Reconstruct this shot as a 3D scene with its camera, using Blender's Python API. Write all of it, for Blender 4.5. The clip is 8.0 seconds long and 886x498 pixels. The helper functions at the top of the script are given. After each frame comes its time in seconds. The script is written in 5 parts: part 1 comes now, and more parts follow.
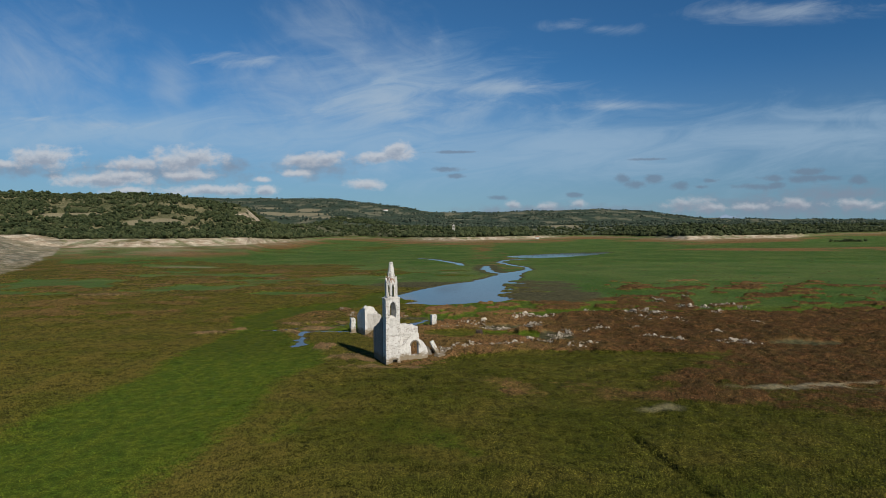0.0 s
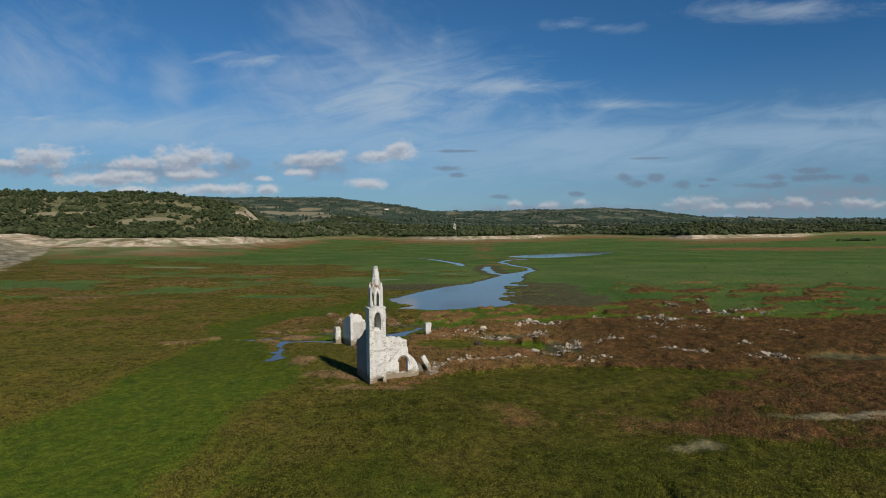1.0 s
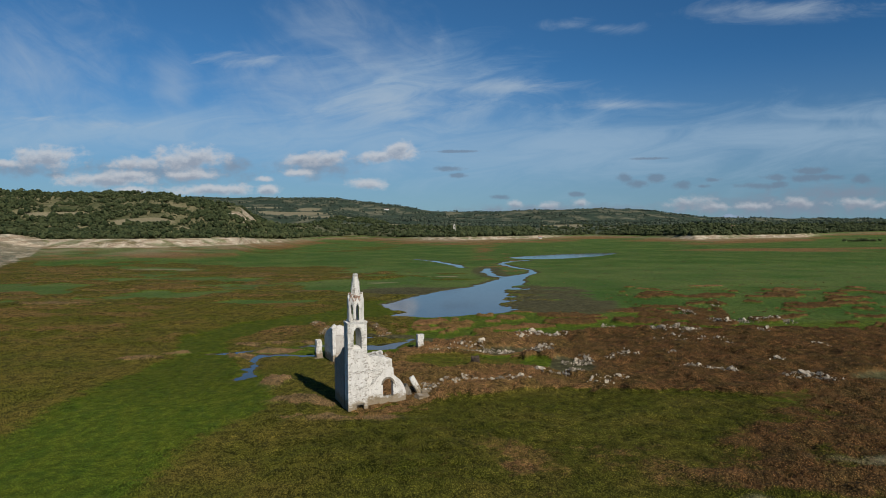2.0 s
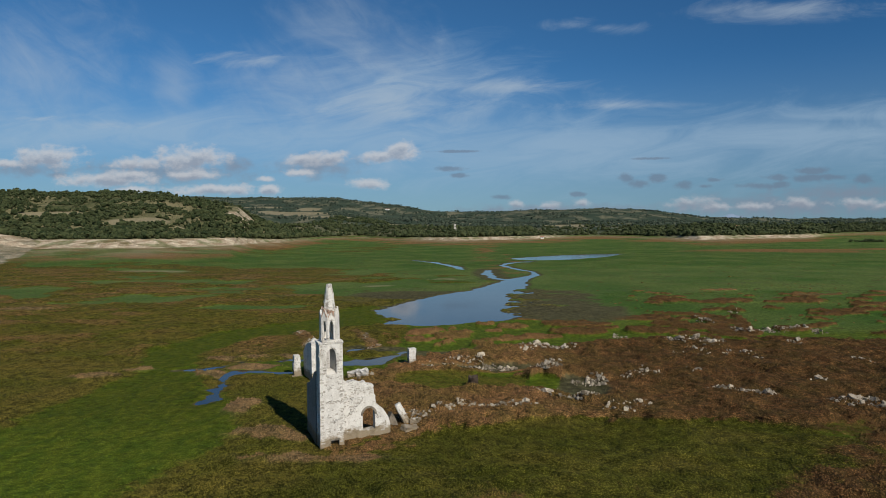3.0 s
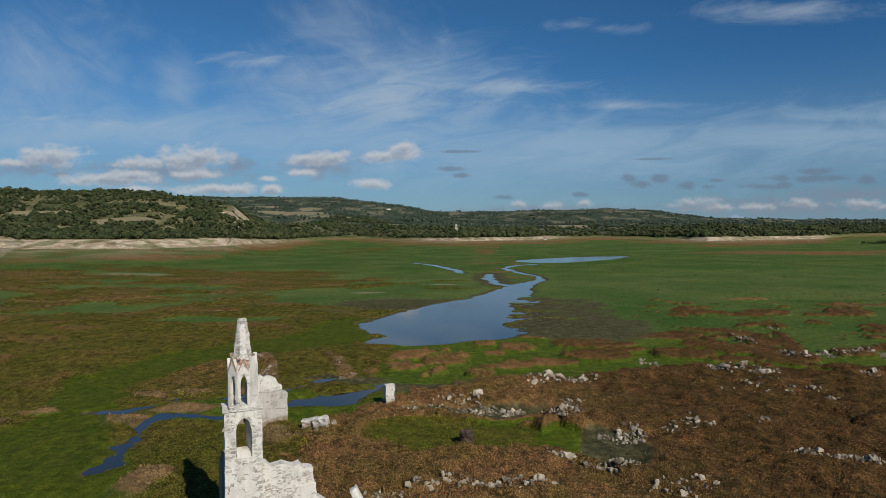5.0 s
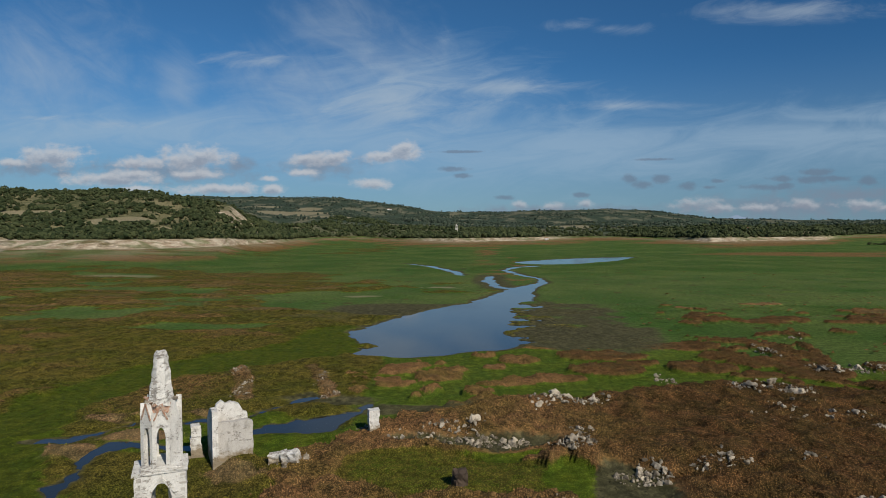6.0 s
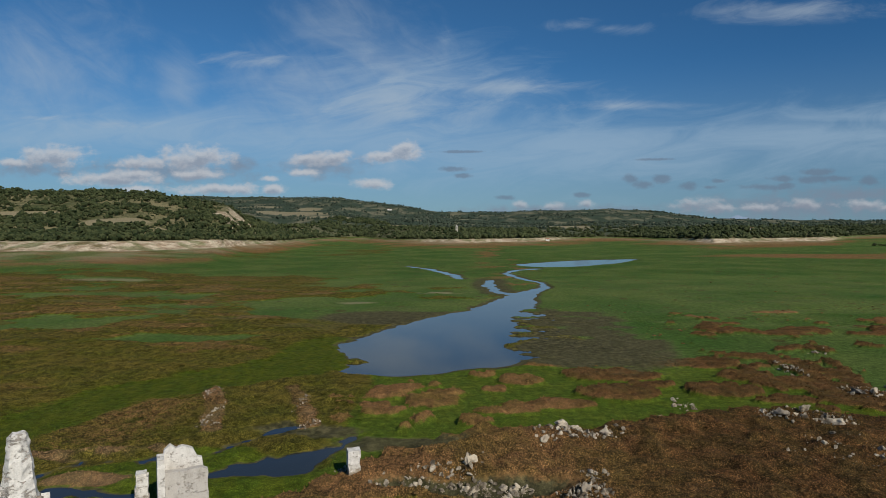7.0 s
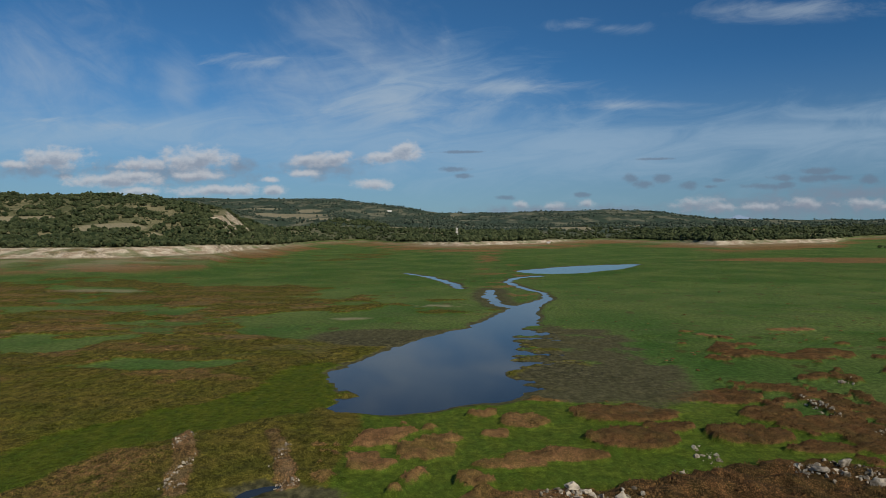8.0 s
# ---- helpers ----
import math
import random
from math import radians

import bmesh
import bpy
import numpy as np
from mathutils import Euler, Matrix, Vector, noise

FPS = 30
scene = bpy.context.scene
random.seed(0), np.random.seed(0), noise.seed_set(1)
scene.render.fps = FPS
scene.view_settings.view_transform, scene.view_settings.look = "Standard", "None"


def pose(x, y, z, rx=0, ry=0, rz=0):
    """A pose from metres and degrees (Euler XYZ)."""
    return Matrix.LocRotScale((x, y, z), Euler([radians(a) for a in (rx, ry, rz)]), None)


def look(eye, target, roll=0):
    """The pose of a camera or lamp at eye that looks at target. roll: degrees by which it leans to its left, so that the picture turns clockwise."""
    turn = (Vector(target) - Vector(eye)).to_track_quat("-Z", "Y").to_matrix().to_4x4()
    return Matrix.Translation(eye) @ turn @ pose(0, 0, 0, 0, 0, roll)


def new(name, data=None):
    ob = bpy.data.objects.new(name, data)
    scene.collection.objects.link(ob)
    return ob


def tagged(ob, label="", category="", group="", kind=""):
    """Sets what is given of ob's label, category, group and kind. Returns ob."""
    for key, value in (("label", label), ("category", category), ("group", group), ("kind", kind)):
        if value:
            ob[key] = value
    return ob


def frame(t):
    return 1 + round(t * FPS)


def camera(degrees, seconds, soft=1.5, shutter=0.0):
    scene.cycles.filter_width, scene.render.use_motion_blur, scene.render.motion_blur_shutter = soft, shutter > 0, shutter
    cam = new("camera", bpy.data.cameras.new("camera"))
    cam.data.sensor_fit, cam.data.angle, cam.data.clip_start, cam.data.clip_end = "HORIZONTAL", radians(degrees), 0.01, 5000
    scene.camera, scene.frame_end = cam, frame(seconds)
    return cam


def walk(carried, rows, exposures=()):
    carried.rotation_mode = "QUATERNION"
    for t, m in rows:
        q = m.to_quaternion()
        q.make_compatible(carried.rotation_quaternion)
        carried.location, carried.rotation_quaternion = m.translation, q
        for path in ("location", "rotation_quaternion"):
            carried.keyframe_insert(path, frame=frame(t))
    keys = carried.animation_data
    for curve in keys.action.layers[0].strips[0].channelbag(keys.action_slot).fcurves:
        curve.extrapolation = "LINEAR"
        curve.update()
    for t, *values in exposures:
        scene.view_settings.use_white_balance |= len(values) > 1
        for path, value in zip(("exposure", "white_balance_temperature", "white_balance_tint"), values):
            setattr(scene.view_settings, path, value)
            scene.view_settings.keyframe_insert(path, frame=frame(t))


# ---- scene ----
cam = camera(74.0, 8.0, soft=0.8)
PATH = [
    (0, (0.263, 5.766, 21.176), (0.218, 7.764, 21.11), -0.5),
    (0.5, (0.819, 11.952, 21.144), (0.77, 13.95, 21.078), -0.5),
    (1, (1.289, 17.925, 21.187), (1.238, 19.923, 21.118), -0.5),
    (1.5, (1.69, 23.723, 21.235), (1.639, 25.721, 21.167), -0.5),
    (3, (2.873, 40.715, 21.464), (2.817, 42.713, 21.396), -0.5),
    (3.5, (3.177, 45.938, 21.579), (3.12, 47.936, 21.511), -0.4),
    (4, (3.551, 51.082, 21.696), (3.491, 53.08, 21.628), -0.4),
    (4.5, (3.882, 56.12, 21.776), (3.82, 58.118, 21.708), -0.4),
    (6, (4.85, 70.076, 22.052), (4.784, 72.074, 21.985), -0.3),
    (6.5, (5.172, 74.547, 22.337), (5.104, 76.545, 22.27), -0.3),
    (7, (5.475, 78.715, 23.14), (5.407, 80.712, 23.073), -0.3),
    (7.5, (5.78, 82.844, 24.627), (5.71, 84.842, 24.561), -0.4),
    (8, (5.926, 86.832, 26.684), (5.856, 88.83, 26.618), -0.5),
]
walk(cam, [(t, look(eye, target, roll)) for t, eye, target, roll in PATH], [(0, 0.0), (8, -0.12)])

# ---------------------------------------------------------------- light
SUN_AZ, SUN_EL = math.atan2(-0.812, 0.582), radians(37.7)
TO_SUN = Vector((math.cos(SUN_AZ) * math.cos(SUN_EL), math.sin(SUN_AZ) * math.cos(SUN_EL), math.sin(SUN_EL)))
sun = new("sun", bpy.data.lights.new("sun", "SUN"))
sun.data.energy, sun.data.angle, sun.data.color = 5.0, radians(0.53), (1.0, 0.935, 0.83)
sun.matrix_world = look(TO_SUN * 100, (0, 0, 0))


class Nodes:
    """A small writer of node trees."""

    def __init__(self, tree):
        self.tree = tree
        tree.nodes.clear()

    def add(self, kind, **inputs):
        node = self.tree.nodes.new(kind)
        for key, value in inputs.items():
            if key in ("operation", "blend_type", "data_type", "interpolation_type", "noise_dimensions", "attribute_name", "sky_type",
                       "sun_disc", "sun_elevation", "sun_rotation", "air_density", "dust_density", "ozone_density", "altitude",
                       "feature", "clamp", "use_clamp", "distance"):
                if key == "operation":
                    node.operation = value
                elif key == "blend_type":
                    node.blend_type = value
                elif key == "data_type":
                    node.data_type = value
                elif key == "interpolation_type":
                    node.interpolation_type = value
                elif key == "noise_dimensions":
                    node.noise_dimensions = value
                elif key == "attribute_name":
                    node.attribute_name = value
                elif key == "sky_type":
                    node.sky_type = value
                elif key == "sun_disc":
                    node.sun_disc = value
                elif key == "sun_elevation":
                    node.sun_elevation = value
                elif key == "sun_rotation":
                    node.sun_rotation = value
                elif key == "air_density":
                    node.air_density = value
                elif key == "dust_density":
                    node.dust_density = value
                elif key == "ozone_density":
                    node.ozone_density = value
                elif key == "altitude":
                    node.altitude = value
                elif key == "feature":
                    node.feature = value
                elif key in ("clamp", "use_clamp"):
                    node.use_clamp = value
                continue
            slot = node.inputs[int(key[1:])] if key[0] == "i" and key[1:].isdigit() else node.inputs[key]
            if isinstance(value, bpy.types.NodeSocket):
                self.tree.links.new(value, slot)
            elif slot.type == "RGBA":
                slot.default_value = (*value, 1.0)[:4]
            else:
                slot.default_value = value
        return node

    def math(self, operation, a, b=0.0, c=0.0, clamp=False):
        return self.add("ShaderNodeMath", operation=operation, i0=a, i1=b, i2=c, clamp=clamp).outputs[0]

    def vec(self, operation, a, b=(0, 0, 0), c=(0, 0, 0)):
        return self.add("ShaderNodeVectorMath", operation=operation, i0=a, i1=b, i2=c)

    def step(self, value, low, high, to_low=0.0, to_high=1.0):
        return self.add("ShaderNodeMapRange", interpolation_type="SMOOTHSTEP", i0=value, i1=low, i2=high, i3=to_low, i4=to_high).outputs[0]

    def noise(self, vector, scale, detail=3.0, rough=0.55, distortion=0.0):
        return self.add("ShaderNodeTexNoise", Vector=vector, Scale=scale, Detail=detail, Roughness=rough, Distortion=distortion).outputs[0]

    def mix(self, factor, a, b, blend="MIX"):
        node = self.add("ShaderNodeMix", data_type="RGBA", blend_type=blend, i0=factor)
        for slot, value in ((node.inputs[6], a), (node.inputs[7], b)):
            if isinstance(value, bpy.types.NodeSocket):
                self.tree.links.new(value, slot)
            else:
                slot.default_value = (*value, 1.0)[:4]
        return node.outputs[2]

    def scaled(self, vector, x, y, z):
        return self.vec("MULTIPLY", vector, (x, y, z)).outputs[0]


# ---------------------------------------------------------------- sky with clouds
# clouds by their place on the sky: x/y and z/y of the direction, and half sizes
WHITE_CLOUDS = [(-0.709, 0.130, 0.050, 0.0154), (-0.780, 0.120, 0.024, 0.0067), (-0.550, 0.118, 0.040, 0.0096), (-0.461, 0.123, 0.053, 0.0173),
                (-0.456, 0.097, 0.040, 0.0077), (-0.605, 0.090, 0.072, 0.0106), (-0.567, 0.098, 0.038, 0.0087), (-0.271, 0.119, 0.023, 0.0087),
                (-0.221, 0.122, 0.029, 0.0106), (-0.273, 0.098, 0.021, 0.0058), (-0.134, 0.123, 0.024, 0.0087), (-0.100, 0.132, 0.024, 0.0144),
                (-0.152, 0.078, 0.026, 0.0077), (-0.330, 0.088, 0.012, 0.0048), (-0.556, 0.071, 0.038, 0.0067), (-0.417, 0.071, 0.067, 0.0077),
                (-0.329, 0.070, 0.017, 0.0087)]
LOW_CLOUDS = [(0.096, 0.041, 0.012, 0.0058), (0.151, 0.038, 0.015, 0.0058), (0.209, 0.040, 0.012, 0.0058), (0.388, 0.041, 0.034, 0.0077),
              (0.434, 0.032, 0.029, 0.0067), (0.564, 0.038, 0.027, 0.0077), (0.665, 0.036, 0.038, 0.0077), (0.490, 0.033, 0.029, 0.0058)]
GREY_CLOUDS = [(0.280, 0.084, 0.012, 0.0058), (0.303, 0.074, 0.013, 0.0058), (0.331, 0.082, 0.013, 0.0058), (0.376, 0.070, 0.011, 0.0067),
               (0.411, 0.068, 0.010, 0.0029), (0.429, 0.078, 0.010, 0.0029), (0.499, 0.068, 0.024, 0.0048), (0.531, 0.081, 0.017, 0.0048),
               (0.536, 0.069, 0.012, 0.0048), (0.595, 0.092, 0.024, 0.0048), (0.582, 0.079, 0.024, 0.0048), (0.623, 0.081, 0.019, 0.0048),
               (0.673, 0.076, 0.012, 0.0067), (0.322, 0.115, 0.029, 0.0019), (-0.014, 0.102, 0.021, 0.0038), (0.001, 0.090, 0.013, 0.0038),
               (0.200, 0.057, 0.012, 0.0038), (0.072, 0.053, 0.013, 0.0038), (0.001, 0.131, 0.034, 0.0019)]
CLOUD_BANKS = [(0.545, 0.033, 0.192, 0.0192), (0.640, 0.053, 0.106, 0.0125), (-0.382, 0.111, 0.031, 0.0135), (-0.693, 0.099, 0.021, 0.0058),
               (-0.745, 0.111, 0.077, 0.0135), (-0.505, 0.103, 0.144, 0.0211), (-0.240, 0.109, 0.067, 0.0173), (0.153, 0.0285, 0.154, 0.0115)]
SLANTED_CIRRUS = [(-0.208, 0.345, 0.075, 0.050), (-0.150, 0.285, 0.085, 0.050), (-0.482, 0.252, 0.034, 0.048), (-0.740, 0.276, 0.13, 0.085), (-0.28, 0.25, 0.10, 0.05)]
LEVEL_CIRRUS = [(0.569, 0.356, 0.115, 0.0135), (0.196, 0.339, 0.036, 0.008), (0.247, 0.333, 0.045, 0.008), (-0.094, 0.220, 0.120, 0.034),
                (-0.364, 0.288, 0.067, 0.0115), (0.070, 0.238, 0.110, 0.010), (-0.727, 0.196, 0.050, 0.005), (-0.60, 0.185, 0.05, 0.006), (0.26, 0.205, 0.11, 0.006)]
VEIL = [(0.635, 0.182, 0.150, 0.014), (0.191, 0.135, 0.330, 0.045), (0.590, 0.150, 0.260, 0.036), (-0.553, 0.171, 0.300, 0.030), (-0.249, 0.160, 0.330, 0.030), (-0.10, 0.225, 0.16, 0.055)]

world = bpy.data.worlds.new("sky")
scene.world = world
world.use_nodes = True
W = Nodes(world.node_tree)
sky = W.add("ShaderNodeTexSky", sky_type="NISHITA", sun_disc=False, sun_elevation=SUN_EL, sun_rotation=math.pi / 2 - SUN_AZ,
            air_density=1.0, dust_density=0.6, ozone_density=3.0, altitude=1800).outputs[0]
way = W.add("ShaderNodeTexCoord").outputs["Generated"]
axes = W.add("ShaderNodeSeparateXYZ", Vector=way)
ahead = W.math("MAXIMUM", axes.outputs[1], 0.05)
plane = W.add("ShaderNodeCombineXYZ", X=W.math("DIVIDE", axes.outputs[0], ahead), Y=W.math("DIVIDE", axes.outputs[2], ahead)).outputs[0]
bulge = W.vec("ADD", plane, (0.002, 0.0062, 0)).outputs[0]
puff = W.noise(W.scaled(plane, 1, 1.5, 1), 34, 6, 0.6)
puff_above = W.noise(W.scaled(bulge, 1, 1.5, 1), 34, 6, 0.6)


def turned(angle, along, over):
    """The sky's plane turned by an angle in degrees and drawn out, for fibres of ice cloud."""
    c, sn = math.cos(radians(angle)), math.sin(radians(angle))
    along_axis = W.vec("DOT_PRODUCT", plane, (c * along, sn * along, 0)).outputs["Value"]
    over_axis = W.vec("DOT_PRODUCT", plane, (-sn * over, c * over, 0)).outputs["Value"]
    return W.add("ShaderNodeCombineXYZ", X=along_axis, Y=over_axis).outputs[0]


slanted = W.noise(turned(-42, 2.4, 5.0), 3.2, 8, 0.62, 1.3)
level = W.noise(turned(7, 2.0, 8.0), 3.2, 8, 0.62, 0.9)
broad = W.noise(turned(-15, 1.0, 1.8), 6.0, 6, 0.6, 1.2)


def nearness(list_of_clouds, at=plane, grow=1.1):
    """1 in the middle of the nearest cloud of the list, 0 at its rim, negative outside."""
    least = None
    for x, y, a, b in list_of_clouds:
        a, b = grow * a, grow * b
        d = W.vec("LENGTH", W.vec("MULTIPLY_ADD", at, (1 / a, 1 / b, 0), (-x / a, -y / b, 0)).outputs[0]).outputs["Value"]
        least = d if least is None else W.math("MINIMUM", least, d)
    return W.math("SUBTRACT", 1.0, least)


def wisps(near, noise_value, weight, low, high):
    return W.step(W.math("MULTIPLY_ADD", W.math("SUBTRACT", noise_value, 0.5), weight, near), low, high)


veil = W.math("MULTIPLY", wisps(nearness(VEIL), level, 3.0, -0.9, 1.3), 0.55)
fibres = W.math("MULTIPLY_ADD", broad, 0.5, W.math("MULTIPLY", slanted, 0.5))
thin = W.math("MULTIPLY", wisps(nearness(SLANTED_CIRRUS), fibres, 4.6, -0.9, 2.4), 0.46)
flat_fibres = W.math("MULTIPLY", wisps(nearness(LEVEL_CIRRUS), level, 4.2, -0.7, 1.7), 0.5)
haze = W.step(axes.outputs[2], 0.0, 0.27, 0.74, 0.0)
deep = W.step(W.add("ShaderNodeSeparateXYZ", Vector=plane).outputs[0], -0.1, 0.75)
tone = W.mix(haze, W.mix(1.0, sky, W.mix(deep, (0.37, 0.77, 0.98), (0.27, 0.62, 0.84)), "MULTIPLY"), W.mix(deep, (2.65, 3.7, 4.6), (2.1, 3.2, 4.2)))
tone = W.mix(veil, tone, (4.1, 5.6, 7.1))
tone = W.mix(W.math("MAXIMUM", thin, flat_fibres), tone, (5.0, 5.9, 6.8))
tone = W.mix(W.math("MULTIPLY", wisps(nearness(CLOUD_BANKS), puff, 2.2, -0.4, 1.0), 0.72), tone, (2.5, 3.0, 3.9))
tone = W.mix(W.math("MULTIPLY", wisps(nearness(GREY_CLOUDS), puff, 2.8, -0.5, 0.6), 0.62), tone, (1.75, 2.3, 3.2))
white = wisps(nearness(WHITE_CLOUDS), puff, 2.6, -0.45, 0.6)
under = wisps(nearness(WHITE_CLOUDS, bulge), puff_above, 2.8, -0.1, 1.05)
tone = W.mix(W.math("MULTIPLY", white, 0.82), tone, W.mix(under, (6.4, 6.6, 7.0), (3.5, 4.0, 4.9)))
low_white = wisps(nearness(LOW_CLOUDS), puff, 3.4, -0.5, 0.9)
low_under = wisps(nearness(LOW_CLOUDS, bulge), puff_above, 2.6, -0.35, 0.75)
tone = W.mix(W.math("MULTIPLY", low_white, 0.72), tone, W.mix(low_under, (5.8, 6.1, 6.6), (3.2, 3.6, 4.4)))
W.add("ShaderNodeOutputWorld", Surface=W.add("ShaderNodeBackground", Color=tone, Strength=0.085).outputs[0])


# ---------------------------------------------------------------- materials
def material(name):
    m = bpy.data.materials.new(name)
    m.use_nodes = True
    return m, Nodes(m.node_tree)


def finish(n, color, rough, height=None, strength=0.3, distance=0.05, spec=0.3):
    inputs = {"Base Color": color, "Roughness": rough, "Specular IOR Level": spec}
    if height is not None:
        inputs["Normal"] = n.add("ShaderNodeBump", Height=height, Strength=strength, Distance=distance).outputs[0]
    n.add("ShaderNodeOutputMaterial", Surface=n.add("ShaderNodeBsdfPrincipled", **inputs).outputs[0])


def cover_color(n, where):
    """The colour of the plant cover, from the two cover attributes of the ground and what grows on it."""
    plants = n.add("ShaderNodeAttribute", attribute_name="cover").outputs
    one = n.add("ShaderNodeSeparateColor", Color=plants["Color"]).outputs
    soils = n.add("ShaderNodeAttribute", attribute_name="soil").outputs
    two = n.add("ShaderNodeSeparateColor", Color=soils["Color"]).outputs
    fine = n.noise(where, 1.1, 4, 0.65)
    broad = n.noise(where, 0.11, 3, 0.55)
    mid = n.noise(n.scaled(where, 1, 0.6, 1), 0.45, 3, 0.6)
    olive = n.mix(n.step(broad, 0.35, 0.65), (0.082, 0.080, 0.013), (0.110, 0.089, 0.019))
    green = n.mix(n.step(mid, 0.3, 0.7), (0.058, 0.091, 0.009), (0.090, 0.112, 0.011))
    brown = n.mix(n.step(n.math("MULTIPLY_ADD", broad, 0.8, n.math("MULTIPLY", mid, 0.5)), 0.5, 0.8), (0.190, 0.104, 0.047), (0.142, 0.094, 0.032))
    russet = n.mix(n.step(mid, 0.3, 0.7), (0.106, 0.054, 0.022), (0.066, 0.043, 0.016))
    mud = n.mix(n.step(mid, 0.3, 0.7), (0.050, 0.048, 0.023), (0.070, 0.064, 0.033))
    sand = n.mix(n.step(fine, 0.3, 0.7), (0.26, 0.23, 0.155), (0.19, 0.155, 0.095))
    hill = n.mix(n.step(n.noise(where, 0.02, 5, 0.65), 0.38, 0.62), (0.060, 0.068, 0.030), (0.165, 0.145, 0.082))
    bank = n.mix(n.step(n.noise(n.scaled(where, 1, 1, 5), 0.09, 4, 0.65), 0.35, 0.62), (0.48, 0.41, 0.32), (0.26, 0.195, 0.135))
    rush = n.mix(n.step(mid, 0.3, 0.7), (0.043, 0.052, 0.006), (0.066, 0.067, 0.009))
    # short turf of the plain, with distance haze put into its bluer green
    hazy_turf = n.mix(n.step(n.noise(where, 0.03, 3, 0.6), 0.3, 0.7), (0.044, 0.092, 0.018), (0.090, 0.124, 0.032))
    # patchy scrub of the far hills, tinted bluer to paint in distance haze
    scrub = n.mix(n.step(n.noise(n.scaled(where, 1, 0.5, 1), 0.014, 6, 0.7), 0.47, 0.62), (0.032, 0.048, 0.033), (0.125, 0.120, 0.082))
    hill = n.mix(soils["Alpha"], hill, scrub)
    # ragged edges where one kind of plant gives way to another
    torn = n.math("SUBTRACT", n.noise(where, 1.7, 4, 0.7), 0.5)
    lush, dead, bare = [n.step(n.math("MULTIPLY_ADD", torn, 0.9, one[k]), 0.3, 0.7) for k in range(3)]
    green = n.mix(soils["Alpha"], green, hazy_turf)
    # single tufts dotted over the short turf
    spots = n.add("ShaderNodeTexVoronoi", Vector=n.scaled(where, 1, 0.8, 0), Scale=0.17, Randomness=1.0)
    pick = n.add("ShaderNodeSeparateColor", Color=spots.outputs["Color"]).outputs[0]
    tuft = n.step(n.math("MULTIPLY_ADD", torn, 0.25, n.math("SUBTRACT", spots.outputs["Distance"], n.math("MULTIPLY", n.math("POWER", pick, 1.6), 0.30))), -0.04, 0.03, 0.85, 0.0)
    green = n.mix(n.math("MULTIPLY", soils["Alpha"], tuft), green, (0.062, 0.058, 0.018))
    color = n.mix(lush, olive, green)
    color = n.mix(plants["Alpha"], color, rush)
    color = n.mix(dead, color, n.mix(plants["Alpha"], brown, russet))
    color = n.mix(bare, color, mud)
    color = n.mix(two[1], color, hill)
    color = n.mix(two[0], color, sand)
    color = n.mix(two[2], color, bank)
    return color, fine, mid


def plants_of(n):
    """1 where the ground is bare mud, sand or bank and carries no leaves."""
    first = n.add("ShaderNodeSeparateColor", Color=n.add("ShaderNodeAttribute", attribute_name="cover").outputs["Color"]).outputs[2]
    second = n.add("ShaderNodeSeparateColor", Color=n.add("ShaderNodeAttribute", attribute_name="soil").outputs["Color"]).outputs
    first = n.step(first, 0.1, 0.5)
    return n.math("MAXIMUM", first, n.math("MAXIMUM", second[0], n.math("MAXIMUM", second[1], second[2])))


def ground_material():
    m, n = material("lake_bed")
    where = n.add("ShaderNodeNewGeometry").outputs["Position"]
    color, fine, mid = cover_color(n, where)
    # clumps of upright leaves: lit heads and occluded gaps put into the colour
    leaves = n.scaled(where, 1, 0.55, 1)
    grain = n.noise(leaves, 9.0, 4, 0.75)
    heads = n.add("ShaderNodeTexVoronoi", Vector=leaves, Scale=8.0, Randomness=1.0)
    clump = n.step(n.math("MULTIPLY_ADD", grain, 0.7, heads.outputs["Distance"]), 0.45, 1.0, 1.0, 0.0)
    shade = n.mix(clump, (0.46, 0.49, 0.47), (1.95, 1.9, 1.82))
    shade = n.mix(n.math("MULTIPLY", plants_of(n), 1.0), shade, n.mix(n.step(grain, 0.3, 0.7), (0.7, 0.7, 0.7), (1.25, 1.25, 1.25)))
    lush = n.add("ShaderNodeSeparateColor", Color=n.add("ShaderNodeAttribute", attribute_name="cover").outputs["Color"]).outputs[0]
    shade = n.mix(n.math("MULTIPLY", lush, 0.55), shade, n.mix(n.step(grain, 0.3, 0.7), (0.75, 0.77, 0.75), (1.4, 1.37, 1.3)))
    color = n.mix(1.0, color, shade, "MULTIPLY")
    color = n.mix(1.0, color, n.mix(n.step(fine, 0.3, 0.7), (0.68, 0.70, 0.68), (1.3, 1.28, 1.26)), "MULTIPLY")
    # stands of the same plant differ from metre to metre
    stand = n.noise(n.scaled(where, 1, 0.7, 1), 0.85, 5, 0.75)
    uneven = n.mix(lush, n.mix(n.step(stand, 0.32, 0.68), (0.50, 0.52, 0.53), (1.45, 1.41, 1.36)), n.mix(n.step(stand, 0.3, 0.7), (0.82, 0.83, 0.82), (1.18, 1.17, 1.15)))
    color = n.mix(1.0, color, uneven, "MULTIPLY")
    height = n.math("MULTIPLY_ADD", clump, n.math("MULTIPLY_ADD", plants_of(n), -0.7, 0.8), fine)
    finish(n, color, 0.95, height, 0.8, 0.2, 0.05)
    return m


